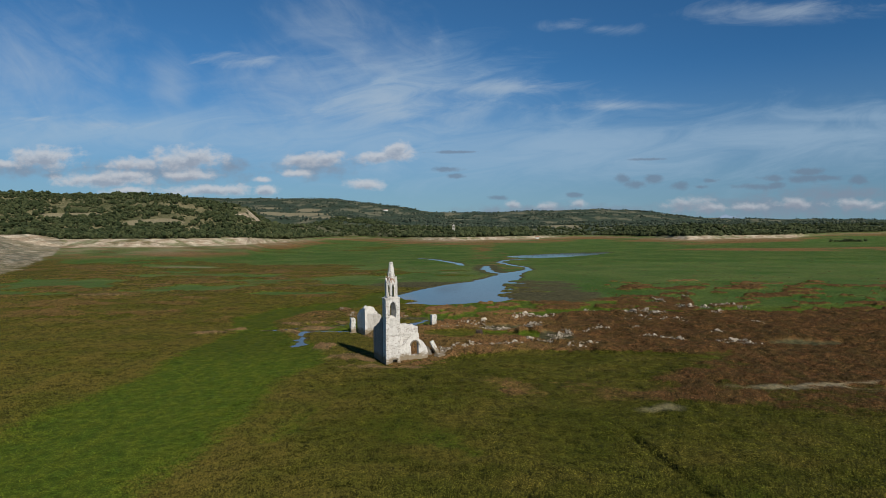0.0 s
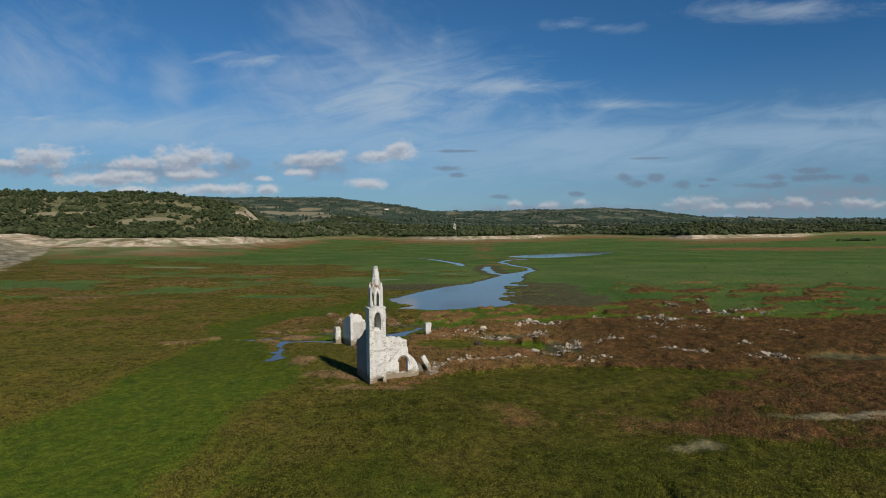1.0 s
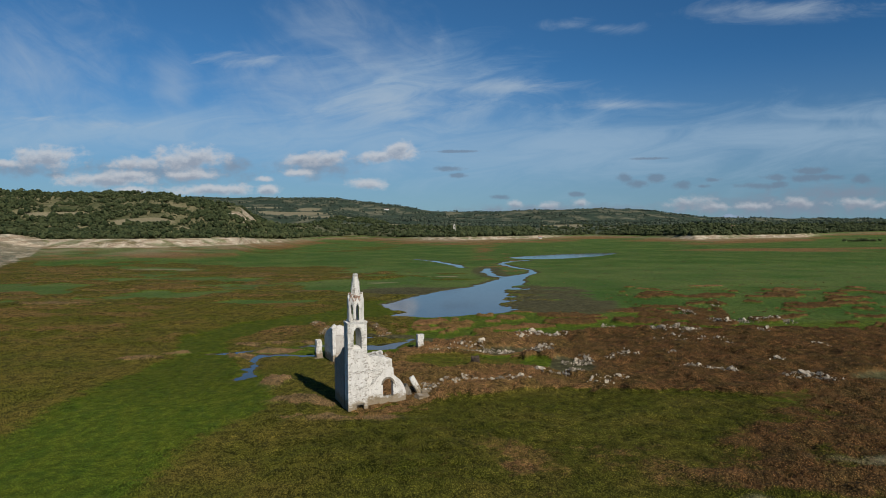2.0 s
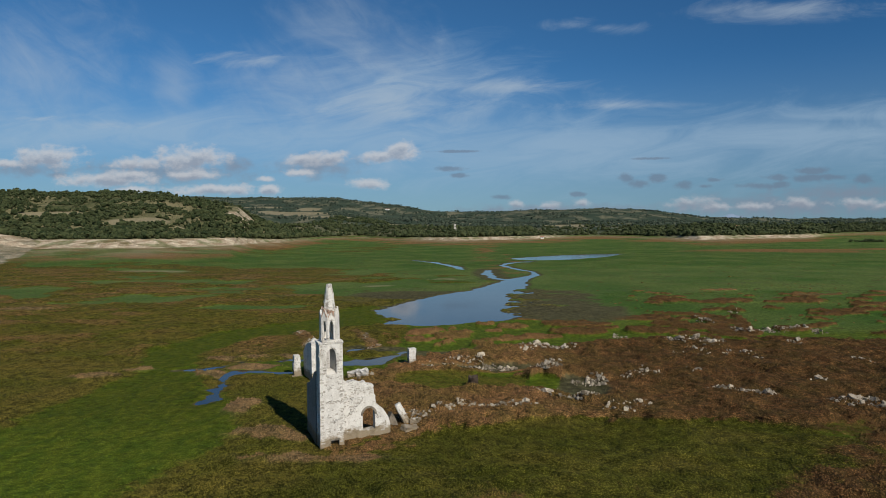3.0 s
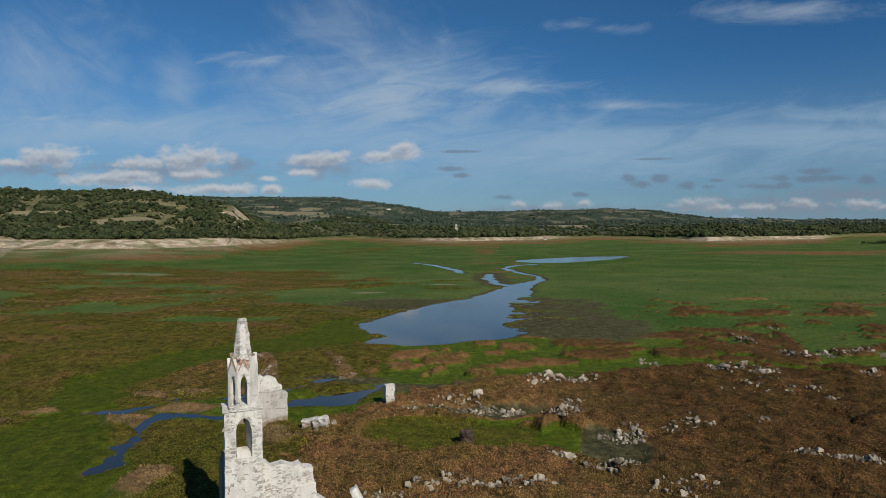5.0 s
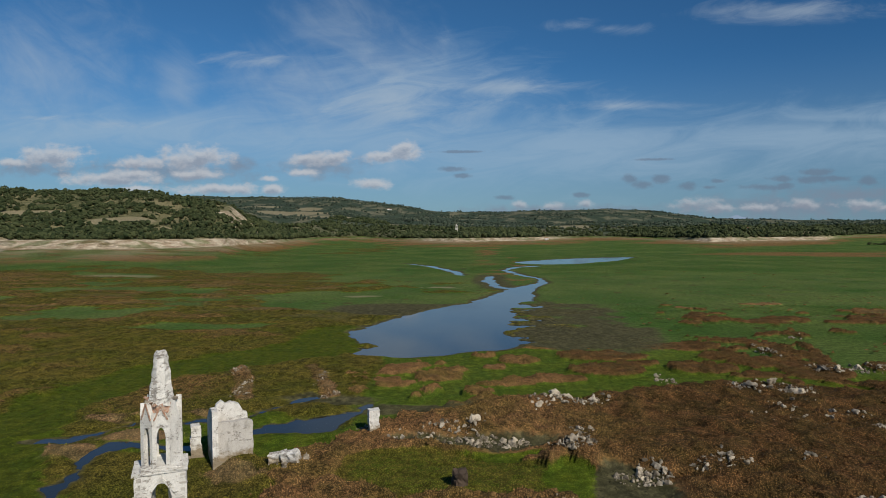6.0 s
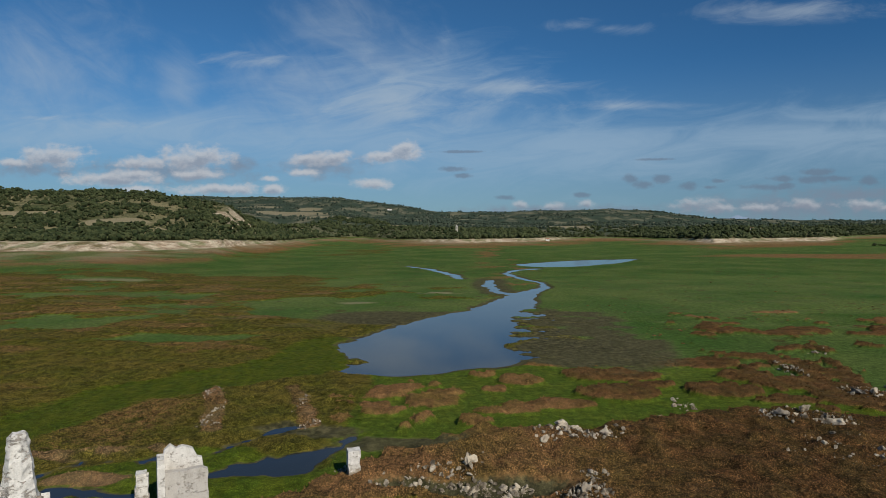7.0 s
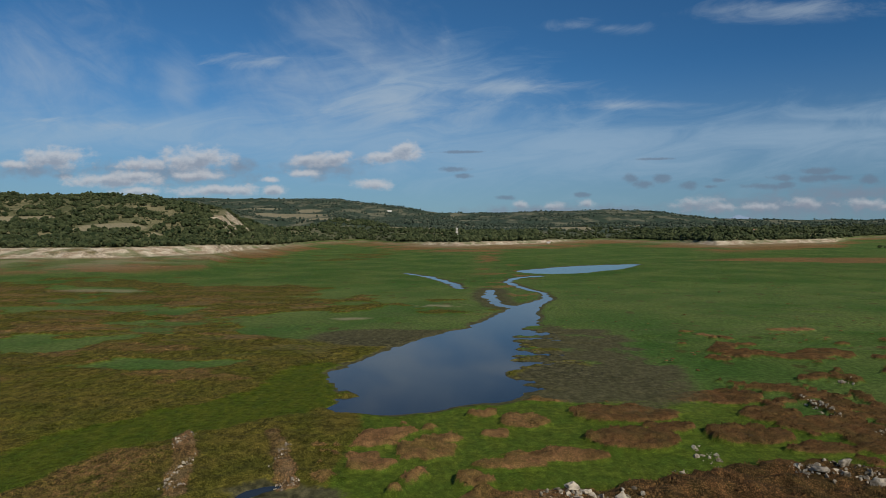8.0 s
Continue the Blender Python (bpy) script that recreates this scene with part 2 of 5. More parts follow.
def blade_material():
    m, n = material("marsh_plants")
    geo = n.add("ShaderNodeNewGeometry")
    color, fine, mid = cover_color(n, geo.outputs["Position"])
    tint = n.mix(geo.outputs["Random Per Island"], (0.7, 0.73, 0.7), (1.45, 1.4, 1.3))
    color = n.mix(1.0, color, tint, "MULTIPLY")
    finish(n, color, 0.9, None, spec=0.1)
    return m


def cushion_material():
    m, n = material("plant_cushions")
    geo = n.add("ShaderNodeNewGeometry")
    where = geo.outputs["Position"]
    color, fine, mid = cover_color(n, where)
    grain = n.noise(where, 8.0, 4, 0.75)
    color = n.mix(1.0, color, n.mix(geo.outputs["Random Per Island"], (0.85, 0.87, 0.85), (1.35, 1.32, 1.27)), "MULTIPLY")
    color = n.mix(1.0, color, n.mix(n.step(grain, 0.3, 0.7), (0.68, 0.69, 0.68), (1.3, 1.28, 1.26)), "MULTIPLY")
    finish(n, color, 0.95, grain, 0.6, 0.1, 0.05)
    return m


def tree_material(name, dark, light):
    m, n = material(name)
    geo = n.add("ShaderNodeNewGeometry")
    broad = n.noise(geo.outputs["Position"], 0.03, 3, 0.5)
    leaf = n.mix(geo.outputs["Random Per Island"], dark, light)
    leaf = n.mix(n.step(broad, 0.4, 0.7, 0.0, 0.4), leaf, tuple(0.5 * (a + b) for a, b in zip(dark, light)))
    finish(n, leaf, 0.9, n.noise(geo.outputs["Position"], 1.2, 3, 0.7), 0.9, 0.6, 0.1)
    return m


def plaster_material(name, clean, soiled, worn):
    """White lime plaster that has fallen off in places and shows grey rubble and bits of brick."""
    m, n = material(name)
    where = n.add("ShaderNodeNewGeometry").outputs["Position"]
    patch = n.noise(n.scaled(where, 1, 1, 1.6), 1.3, 7, 0.72)
    chips = n.noise(n.scaled(where, 1, 1, 2.2), 5.5, 4, 0.65)
    streaks = n.noise(n.scaled(where, 1.5, 1.5, 0.5), 1.3, 5, 0.65)
    fine = n.noise(where, 16, 4, 0.65)
    plaster = n.mix(n.step(streaks, 0.40, 0.85), clean, soiled)
    stones = n.add("ShaderNodeTexVoronoi", Vector=n.scaled(where, 1, 1, 1.9), Scale=4.5)
    stone = n.mix(stones.outputs["Color"], (0.22, 0.195, 0.165), (0.44, 0.41, 0.36))
    stone = n.mix(n.step(chips, 0.66, 0.72, 0.0, 0.6), stone, (0.36, 0.19, 0.12))
    bare = n.step(n.math("MULTIPLY_ADD", chips, 0.95, patch), worn + 0.10, worn + 0.17)
    color = n.mix(bare, plaster, stone)
    rise = n.add("ShaderNodeSeparateXYZ", Vector=where).outputs[2]
    water_line = n.step(n.math("MULTIPLY_ADD", patch, -2.6, rise), -0.5, 0.25, 0.85, 0.0)
    color = n.mix(water_line, color, (0.20, 0.145, 0.075))
    color = n.mix(1.0, color, n.mix(n.step(fine, 0.3, 0.7), (0.82, 0.82, 0.82), (1.06, 1.06, 1.06)), "MULTIPLY")
    height = n.math("MULTIPLY_ADD", bare, -0.6, n.math("MULTIPLY_ADD", stones.outputs["Distance"], n.math("MULTIPLY", bare, -0.8), n.math("MULTIPLY", fine, 0.35)))
    finish(n, color, 0.92, height, 0.7, 0.06, 0.2)
    return m


def stone_material(name, dark, light, lichen):
    m, n = material(name)
    where = n.add("ShaderNodeNewGeometry").outputs["Position"]
    pick = n.add("ShaderNodeObjectInfo").outputs["Random"]
    island = n.add("ShaderNodeNewGeometry").outputs["Random Per Island"]
    fine = n.noise(where, 9, 5, 0.7)
    blot = n.noise(where, 1.7, 4, 0.6)
    color = n.mix(n.step(n.math("MULTIPLY_ADD", n.math("ADD", pick, island), 0.22, blot), 0.42, 0.86), dark, light)
    color = n.mix(n.step(fine, 0.52, 0.7, 0.0, 0.55), color, lichen)
    finish(n, color, 0.92, fine, 0.8, 0.06, 0.2)
    return m


def rough_brick_material():
    m, n = material("broken_brick")
    where = n.add("ShaderNodeNewGeometry").outputs["Position"]
    color = n.mix(n.step(n.noise(where, 7, 4, 0.6), 0.35, 0.65), (0.30, 0.16, 0.10), (0.40, 0.30, 0.23))
    finish(n, color, 0.95, n.noise(where, 12, 4, 0.6), 0.8, 0.05, 0.1)
    return m


def water_material():
    m, n = material("water")
    where = n.add("ShaderNodeNewGeometry").outputs["Position"]
    ripple = n.noise(n.scaled(where, 1, 1.6, 1), 1.3, 3, 0.6)
    finish(n, (0.020, 0.021, 0.018), 0.05, ripple, 0.06, 0.02, 0.36)
    return m


def plain_material(name, low, high, scale, rough=0.85):
    m, n = material(name)
    where = n.add("ShaderNodeNewGeometry").outputs["Position"]
    grain = n.noise(where, scale, 4, 0.6)
    finish(n, n.mix(n.step(grain, 0.3, 0.7), low, high), rough, grain, 0.3, 0.05, 0.2)
    return m


GROUND, BLADES, CUSHION, FOLIAGE = ground_material(), blade_material(), cushion_material(), tree_material("foliage", (0.012, 0.022, 0.008), (0.066, 0.076, 0.032))
# leaves of the far woods, haze put into a paler, bluer green
HAZY_FOLIAGE = tree_material("hazy_leaves", (0.024, 0.038, 0.027), (0.062, 0.078, 0.054))
SCRUB = tree_material("dry_scrub", (0.050, 0.058, 0.024), (0.135, 0.125, 0.062))
PLASTER = plaster_material("old_plaster", (0.64, 0.615, 0.565), (0.43, 0.40, 0.35), 0.97)
ROUGH_PLASTER = plaster_material("weathered_plaster", (0.64, 0.615, 0.565), (0.40, 0.37, 0.32), 0.92)
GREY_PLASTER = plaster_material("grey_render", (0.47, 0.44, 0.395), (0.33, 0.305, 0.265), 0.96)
# darker copy of the plaster that carries the side wall's shade
SHADED_PLASTER = plaster_material("shaded_render", (0.27, 0.26, 0.235), (0.16, 0.155, 0.135), 0.96)
PALE_STONE = stone_material("pale_limestone", (0.085, 0.068, 0.046), (0.43, 0.37, 0.28), (0.07, 0.058, 0.042))
GREY_STONE = stone_material("weathered_stone", (0.08, 0.068, 0.054), (0.27, 0.23, 0.175), (0.06, 0.052, 0.043))
DARK_STONE = stone_material("dark_stone", (0.022, 0.016, 0.012), (0.07, 0.05, 0.036), (0.12, 0.09, 0.065))
QUOIN_STONE = stone_material("quoin_stone", (0.17, 0.15, 0.125), (0.42, 0.39, 0.34), (0.50, 0.475, 0.43))
BRICK, WATER = rough_brick_material(), water_material()
BARK = plain_material("bark", (0.07, 0.055, 0.04), (0.14, 0.11, 0.08), 3.0)
WHITEWASH = plain_material("whitewash", (0.62, 0.60, 0.56), (0.78, 0.76, 0.72), 0.5)
TILE = plain_material("roof_tile", (0.26, 0.11, 0.07), (0.36, 0.17, 0.11), 1.0)
DARK = plain_material("dark_opening", (0.03, 0.028, 0.025), (0.05, 0.045, 0.04), 1.0)
# base colour of the far mountains with the haze painted in
HAZE_BLUE = plain_material("hazy_slopes", (0.20, 0.27, 0.37), (0.23, 0.30, 0.40), 0.004)


# ---------------------------------------------------------------- geometry helpers
def part(name, bm, mat, parent=None, label=""):
    """Links a bmesh as one mesh object under a thing or a part."""
    bmesh.ops.recalc_face_normals(bm, faces=bm.faces)
    me = bpy.data.meshes.new(name)
    bm.to_mesh(me)
    bm.free()
    me.materials.append(mat)
    ob = new(name, me)
    ob.parent = parent
    return tagged(ob, label)


def mesh_of(name, verts, tris, mat, smooth=False):
    """A mesh from arrays of vertices and triangles."""
    me = bpy.data.meshes.new(name)
    me.vertices.add(len(verts))
    me.vertices.foreach_set("co", np.asarray(verts, np.float32).ravel())
    size = tris.shape[1]
    me.loops.add(tris.size)
    me.loops.foreach_set("vertex_index", tris.ravel().astype(np.int32))
    me.polygons.add(len(tris))
    me.polygons.foreach_set("loop_start", np.arange(0, tris.size, size, dtype=np.int32))
    me.polygons.foreach_set("loop_total", np.full(len(tris), size, np.int32))
    me.polygons.foreach_set("use_smooth", np.full(len(tris), smooth))
    me.update(calc_edges=True)
    me.materials.append(mat)
    return me


def paint(me, name, rgb):
    """Stores cover weights at the vertices."""
    layer = me.attributes.new(name, "FLOAT_COLOR", "POINT")
    rgba = rgb if rgb.shape[1] == 4 else np.concatenate([rgb, np.ones((len(rgb), 1))], 1)
    layer.data.foreach_set("color", rgba.astype(np.float32).ravel())


def hash01(ix, iy, seed):
    h = (ix.astype(np.int64) * 374761393 + iy.astype(np.int64) * 668265263 + seed * 1442695041) & 0xFFFFFFFF
    h = ((h ^ (h >> 13)) * 1274126177) & 0xFFFFFFFF
    h = ((h ^ (h >> 16)) * 2246822519) & 0xFFFFFFFF
    return ((h ^ (h >> 15)) & 0xFFFFFF) / float(0xFFFFFF)


def vnoise(x, y, seed=0):
    """Value noise from 0 to 1."""
    ix, iy = np.floor(x), np.floor(y)
    fx, fy = x - ix, y - iy
    fx, fy = fx * fx * (3 - 2 * fx), fy * fy * (3 - 2 * fy)
    a, b = hash01(ix, iy, seed), hash01(ix + 1, iy, seed)
    c, d = hash01(ix, iy + 1, seed), hash01(ix + 1, iy + 1, seed)
    return (a * (1 - fx) + b * fx) * (1 - fy) + (c * (1 - fx) + d * fx) * fy


def fbm(x, y, octaves=4, seed=0, gain=0.5):
    total, weight, size = 0.0, 0.0, 1.0
    for k in range(octaves):
        total = total + size * vnoise(x * 2 ** k + 17.3 * k, y * 2 ** k - 9.1 * k, seed + k)
        weight += size
        size *= gain
    return total / weight


def smooth(low, high, v):
    t = np.clip((v - low) / (high - low), 0, 1)
    return t * t * (3 - 2 * t)


def chain(x, y, knots):
    """Signed distance to a chain of round strokes (x, y, radius): negative inside."""
    best = np.full(np.shape(x), 1e6)
    if len(knots) == 1:
        return np.hypot(x - knots[0][0], y - knots[0][1]) - knots[0][2]
    for (ax, ay, ar), (bx, by, br) in zip(knots, knots[1:]):
        dx, dy = bx - ax, by - ay
        t = np.clip(((x - ax) * dx + (y - ay) * dy) / (dx * dx + dy * dy), 0, 1)
        best = np.minimum(best, np.hypot(x - ax - t * dx, y - ay - t * dy) - (ar + t * (br - ar)))
    return best


def oval(x, y, cx, cy, rx, ry):
    """About the signed distance to an upright oval."""
    return (np.hypot((x - cx) / rx, (y - cy) / ry) - 1) * min(rx, ry)


# ---------------------------------------------------------------- the lie of the land
POND = [(-1, 196, 17.5), (8, 222, 15.5), (15, 240, 10.5), (20, 257, 8), (25, 280, 5), (31, 297, 3.5)]
POND_SOUTH = [(-6, 179, 8), (10, 187, 9.5)]
BROOK = [(31, 297, 2.8), (38.5, 312, 1.9), (38.5, 333, 1.7), (33, 352, 1.5), (27, 385, 1.8), (35, 408, 2.4), (48, 420, 3.4)]
UPPER_POND = [(62, 457, 22), (95, 490, 22), (118, 512, 12), (130, 522, 5)]
OXBOW = [(24, 287, 2.5), (18.6, 294, 2.4), (15.8, 320, 2.4), (18.3, 345, 1.8)]
SIDE_BROOK = [(-30, 447, 1.6), (-13.5, 420, 2.2), (0, 377, 2.6), (4.6, 352, 1.8)]
DITCH = [(-30.3, 111, 0.6), (-29, 116, 1.1), (-30.5, 123, 1.1), (-31.8, 127, 1.0), (-31.8, 129.2, 1.0), (-26.2, 128.9, 0.8), (-22.8, 128.7, 0.7)]
WEST_POOL = [(-42, 129.5, 0.4), (-37, 130.4, 1.0), (-34.8, 133.4, 1.0), (-30.8, 135.7, 0.8), (-25, 136.5, 0.7), (-20.5, 137, 0.8), (-18.5, 141.2, 1.3), (-15.6, 145.2, 0.9), (-13, 147.3, 0.6)]
RUIN_POOL = [(-19.5, 133.2, 1.0), (-15.1, 134.4, 1.7), (-11.5, 135.6, 2.3), (-8.5, 137.6, 1.8), (-7.2, 142, 0.9)]
FAR_POOL = [(-190, 690, 4), (-165, 680, 5)]
WALL_ROWS = ([(-31.7, 162.5, 1.0), (-27.6, 155.7, 1.3), (-25.4, 149.2, 1.3), (-23.1, 143.8, 1.1)], [(-19.6, 162.7, 0.7), (-16.3, 155.8, 1.1), (-14.1, 150.8, 1.1), (-12.5, 146.5, 1.3)])

# the shore ring by the bearing x/y from the start: distance, height of its foot, height of the bank, hill behind it, ridge beyond
SHORE_B = np.array([-1.5, -0.78, -0.62, -0.49, -0.36, -0.32, -0.29, -0.20, -0.155, -0.10, -0.007, 0.12, 0.22, 0.32, 0.39, 0.57, 0.62, 0.73, 1.5])
SHORE_D = np.array([480, 500, 505, 506, 575, 700, 745, 1120, 1200, 1000, 870, 950, 1200, 1000, 840, 970, 1250, 1300, 1300])
SHORE_Z = np.array([9, 9, 10, 9, 9, 8, 7, 7.5, 6.5, 6, 5, 5, 6, 5, 4, 3.7, 5, 5, 5])
BANK_H = np.array([4.5, 4.5, 4.5, 5, 4.5, 3, 3, 1.5, 1.5, 2, 4, 4, 1, 2, 4, 3.5, 1, 1, 1])
NEAR_H = np.array([74, 73, 69, 66, 48, 30, 22, 30, 26, 20, 14, 12, 12, 14, 16, 14, 10, 10, 10])
NEAR_L = np.array([380, 370, 365, 360, 250, 220, 260, 300, 250, 240, 240, 240, 240, 200, 160, 160, 200, 200, 200])
RIDGE_B = np.array([-1.5, -0.8, -0.44, -0.34, -0.236, -0.2, -0.16, -0.10, -0.045, -0.007, 0.06, 0.13, 0.28, 0.34, 0.40, 0.47, 0.57, 0.73, 1.5])
RIDGE_H = np.array([190, 195, 203, 200, 190, 183, 160, 140, 114, 108, 102, 112, 104, 95, 72, 60, 55, 45, 45])
MIDDLE_H = np.array([95, 95, 90, 84, 74, 70, 62, 55, 50, 46, 38, 36, 36, 36, 32, 30, 27, 25, 25])


# fallow fields and bare slopes on the hills
FIELDS = [(-430, 651, 33, 12), (-310, 603, 29, 14), (-262, 599, 9, 3.5), (-470, 1800, 85, 200), (-860, 2360, 90, 45), (-755, 2300, 70, 40), (-300, 880, 22, 30),
          (-110, 1390, 60, 50), (262, 1585, 75, 40), (440, 1770, 90, 70), (-560, 2250, 40, 60), (-330, 1560, 60, 40)]
# raw earth where the slope has slipped
SCARS = [(-254, 712, 10, 26), (-268, 790, 12, 26), (-238, 690, 6, 8)]


def shore(x, y):
    depth = np.maximum(y - 5.8, 60)
    bearing = (x - 0.26) / depth
    return depth, bearing, depth - np.interp(bearing, SHORE_B, SHORE_D) + 22 * (fbm(x / 60, y / 60, 3, 40) - 0.5)


def spur_side(x, y):
    """Metres inside the bare spur that comes down to the lake bed on the west."""
    d = -0.888 * (x + 202) - 0.463 * (y - 240) + 14 * (fbm(x / 30, y / 30, 3, 45) - 0.5)
    return np.minimum(d, np.minimum((y - 150) * 0.8, (560 - y) * 0.8))


def water_distance(x, y):
    wx = x + 3.2 * (fbm(x / 6, y / 6, 4, 3) - 0.5) + 1.0 * (fbm(x / 1.3, y / 1.3, 2, 8) - 0.5)
    wy = y + 3.2 * (fbm(x / 6, y / 6, 4, 5) - 0.5)
    d = np.full(np.shape(x), 1e6)
    for knots in (BROOK, UPPER_POND, OXBOW, SIDE_BROOK, FAR_POOL):
        d = np.minimum(d, chain(wx, wy, knots) + 3.4 * (fbm(x / 7, y / 4, 4, 19) - 0.5))
    # the pools by the ruin are broken up by hummocks
    for knots in (DITCH, RUIN_POOL, WEST_POOL):
        d = np.minimum(d, chain(wx, wy, knots) + 0.35 + 3.0 * (fbm(x / 2.6, y / 2.2, 3, 18) - 0.48))
    # ragged edge of the pond: weedy bays to the west, mud tongues to the east
    bays = 11 * (fbm(x / 8, y / 5, 4, 15) - 0.5) * smooth(0, -12, x) * smooth(215, 195, y)
    tongues = (46 * (fbm(x / 12, y / 2.4, 5, 16) - 0.5) + 3) * smooth(8, 24, x) * smooth(178, 190, y) * smooth(262, 235, y)
    return np.minimum(d, np.minimum(chain(wx, wy, POND), chain(wx, wy, POND_SOUTH)) + bays + tongues)


# cushions of brown plants in the green meadow by the pond, and on the flats east of it: x, y, half sizes
MEADOW_ISLANDS = [(19, 178.5, 4.2, 2.0), (8.5, 170, 1.8, 1.5), (14, 167, 3.2, 2.6), (10, 162, 1.7, 1.3), (16.5, 154.7, 5.6, 1.5), (11, 152.5, 3.8, 1.3), (7, 148, 1.8, 1.5),
                  (28.5, 171, 7.5, 4.0), (27, 160.5, 5.5, 3.6), (41, 179.5, 5.5, 2.4), (47, 177.5, 4.2, 2.2), (33, 165, 3.0, 1.8), (3, 160, 2.0, 1.0)]
EAST_ISLANDS = [(49, 170, 4, 3), (42, 162, 5, 3.4), (53, 166, 5, 3), (49, 157.5, 4.5, 1.6), (96, 207, 8, 2), (112, 225, 9, 2), (90, 240, 6, 1.5), (105, 190, 8, 2)]
GREEN_STRIP = [(41, 164, 1.6), (48, 157, 2.6), (58, 150, 2.4), (63, 146, 1.2)]


NE_TONGUE = [(63, 237, 0.8), (68, 228, 1.8), (61, 213, 1.0), (73, 208, 2.2), (72, 194, 3.0), (66, 185, 2.6), (60, 167, 3.2), (58, 158, 3)]
NE_PADS = [(37, 184, 2.2), (47, 179.5, 3.2)]
# flat mats of dry stalks by the pools and the church: x, y, half sizes
MATS = [(-34, 126.5, 3.0, 2.0), (-29.5, 131.2, 4.5, 1.1), (-36, 136.5, 2.5, 0.9), (-31, 138, 2.5, 0.9), (-26, 139, 2.0, 0.8), (-23.5, 110.5, 1.6, 3.6),
        (-17, 100.5, 4.0, 1.5), (-12, 93.8, 4.5, 1.2), (-7.5, 94.6, 3.6, 1.0), (-50.5, 125, 3.5, 1.5), (-46.5, 129, 2.0, 1.0), (-15.5, 121, 2.6, 1.5), (-118, 199, 9, 2.5)]


def pads(x, y, size, seed):
    """Round cushions in a jittered grid: 1 at the top of each, 0 in the gaps."""
    gx, gy = x / size, y / size
    ix, iy = np.floor(gx), np.floor(gy)
    best = np.full(np.shape(x), 9.0)
    for dx in (-1, 0, 1):
        for dy in (-1, 0, 1):
            jx, jy = ix + dx, iy + dy
            cx, cy = jx + 0.1 + 0.8 * hash01(jx, jy, seed), jy + 0.1 + 0.8 * hash01(jx, jy, seed + 1)
            r = 0.5 + 0.4 * hash01(jx, jy, seed + 2)
            best = np.minimum(best, ((gx - cx) ** 2 + (gy - cy) ** 2) / r ** 2)
    return np.sqrt(np.clip(1 - best, 0, 1))


def hummocks(x, y):
    """Rounded clumps of plants, large and small: 1 on top, 0 between them."""
    wx, wy = x + 1.2 * (fbm(x / 1.6, y / 1.6, 2, 109) - 0.5), y + 1.2 * (fbm(x / 1.6, y / 1.6, 2, 110) - 0.5)
    return np.maximum(pads(wx, wy * 1.15, 2.9, 111), 0.6 * pads(wx, wy * 1.1, 1.5, 131))


def south_edge(x):
    return np.interp(x, [-16, -9, -3.4, 1, 5.7, 9.5, 15, 20, 26, 34, 39.5, 44, 60], [104, 94, 97, 102.5, 105, 106, 108, 107, 106.5, 107, 104, 98, 80])


def north_edge(x):
    return np.interp(x, [-30, -10, -6, 1, 11, 15, 25, 31, 42, 55, 75, 110, 160], [125, 128, 134, 143, 144, 143, 147.5, 150, 154, 154, 150, 148, 148])


def lush_side(x, y):
    """Metres inside the band of tall bright green plants (negative outside)."""
    west = np.interp(y, [40, 64, 75, 83, 106, 125, 140, 146], [-62, -47, -48, -46, -48, -45, -52, -53])
    east = np.interp(y, [40, 51, 70, 85, 99, 110, 118, 131, 140, 146], [-25, -26, -24.5, -25, -21, -24, -30, -38, -41, -42])
    body = np.minimum(np.minimum(x - west, east - x), 146 - y)
    return np.maximum(body, -chain(x, y, [(-47, 142, 5.5), (-43.5, 158, 5.5), (-34, 169, 6.5), (-22, 178, 8.5), (-20, 196, 7)]))


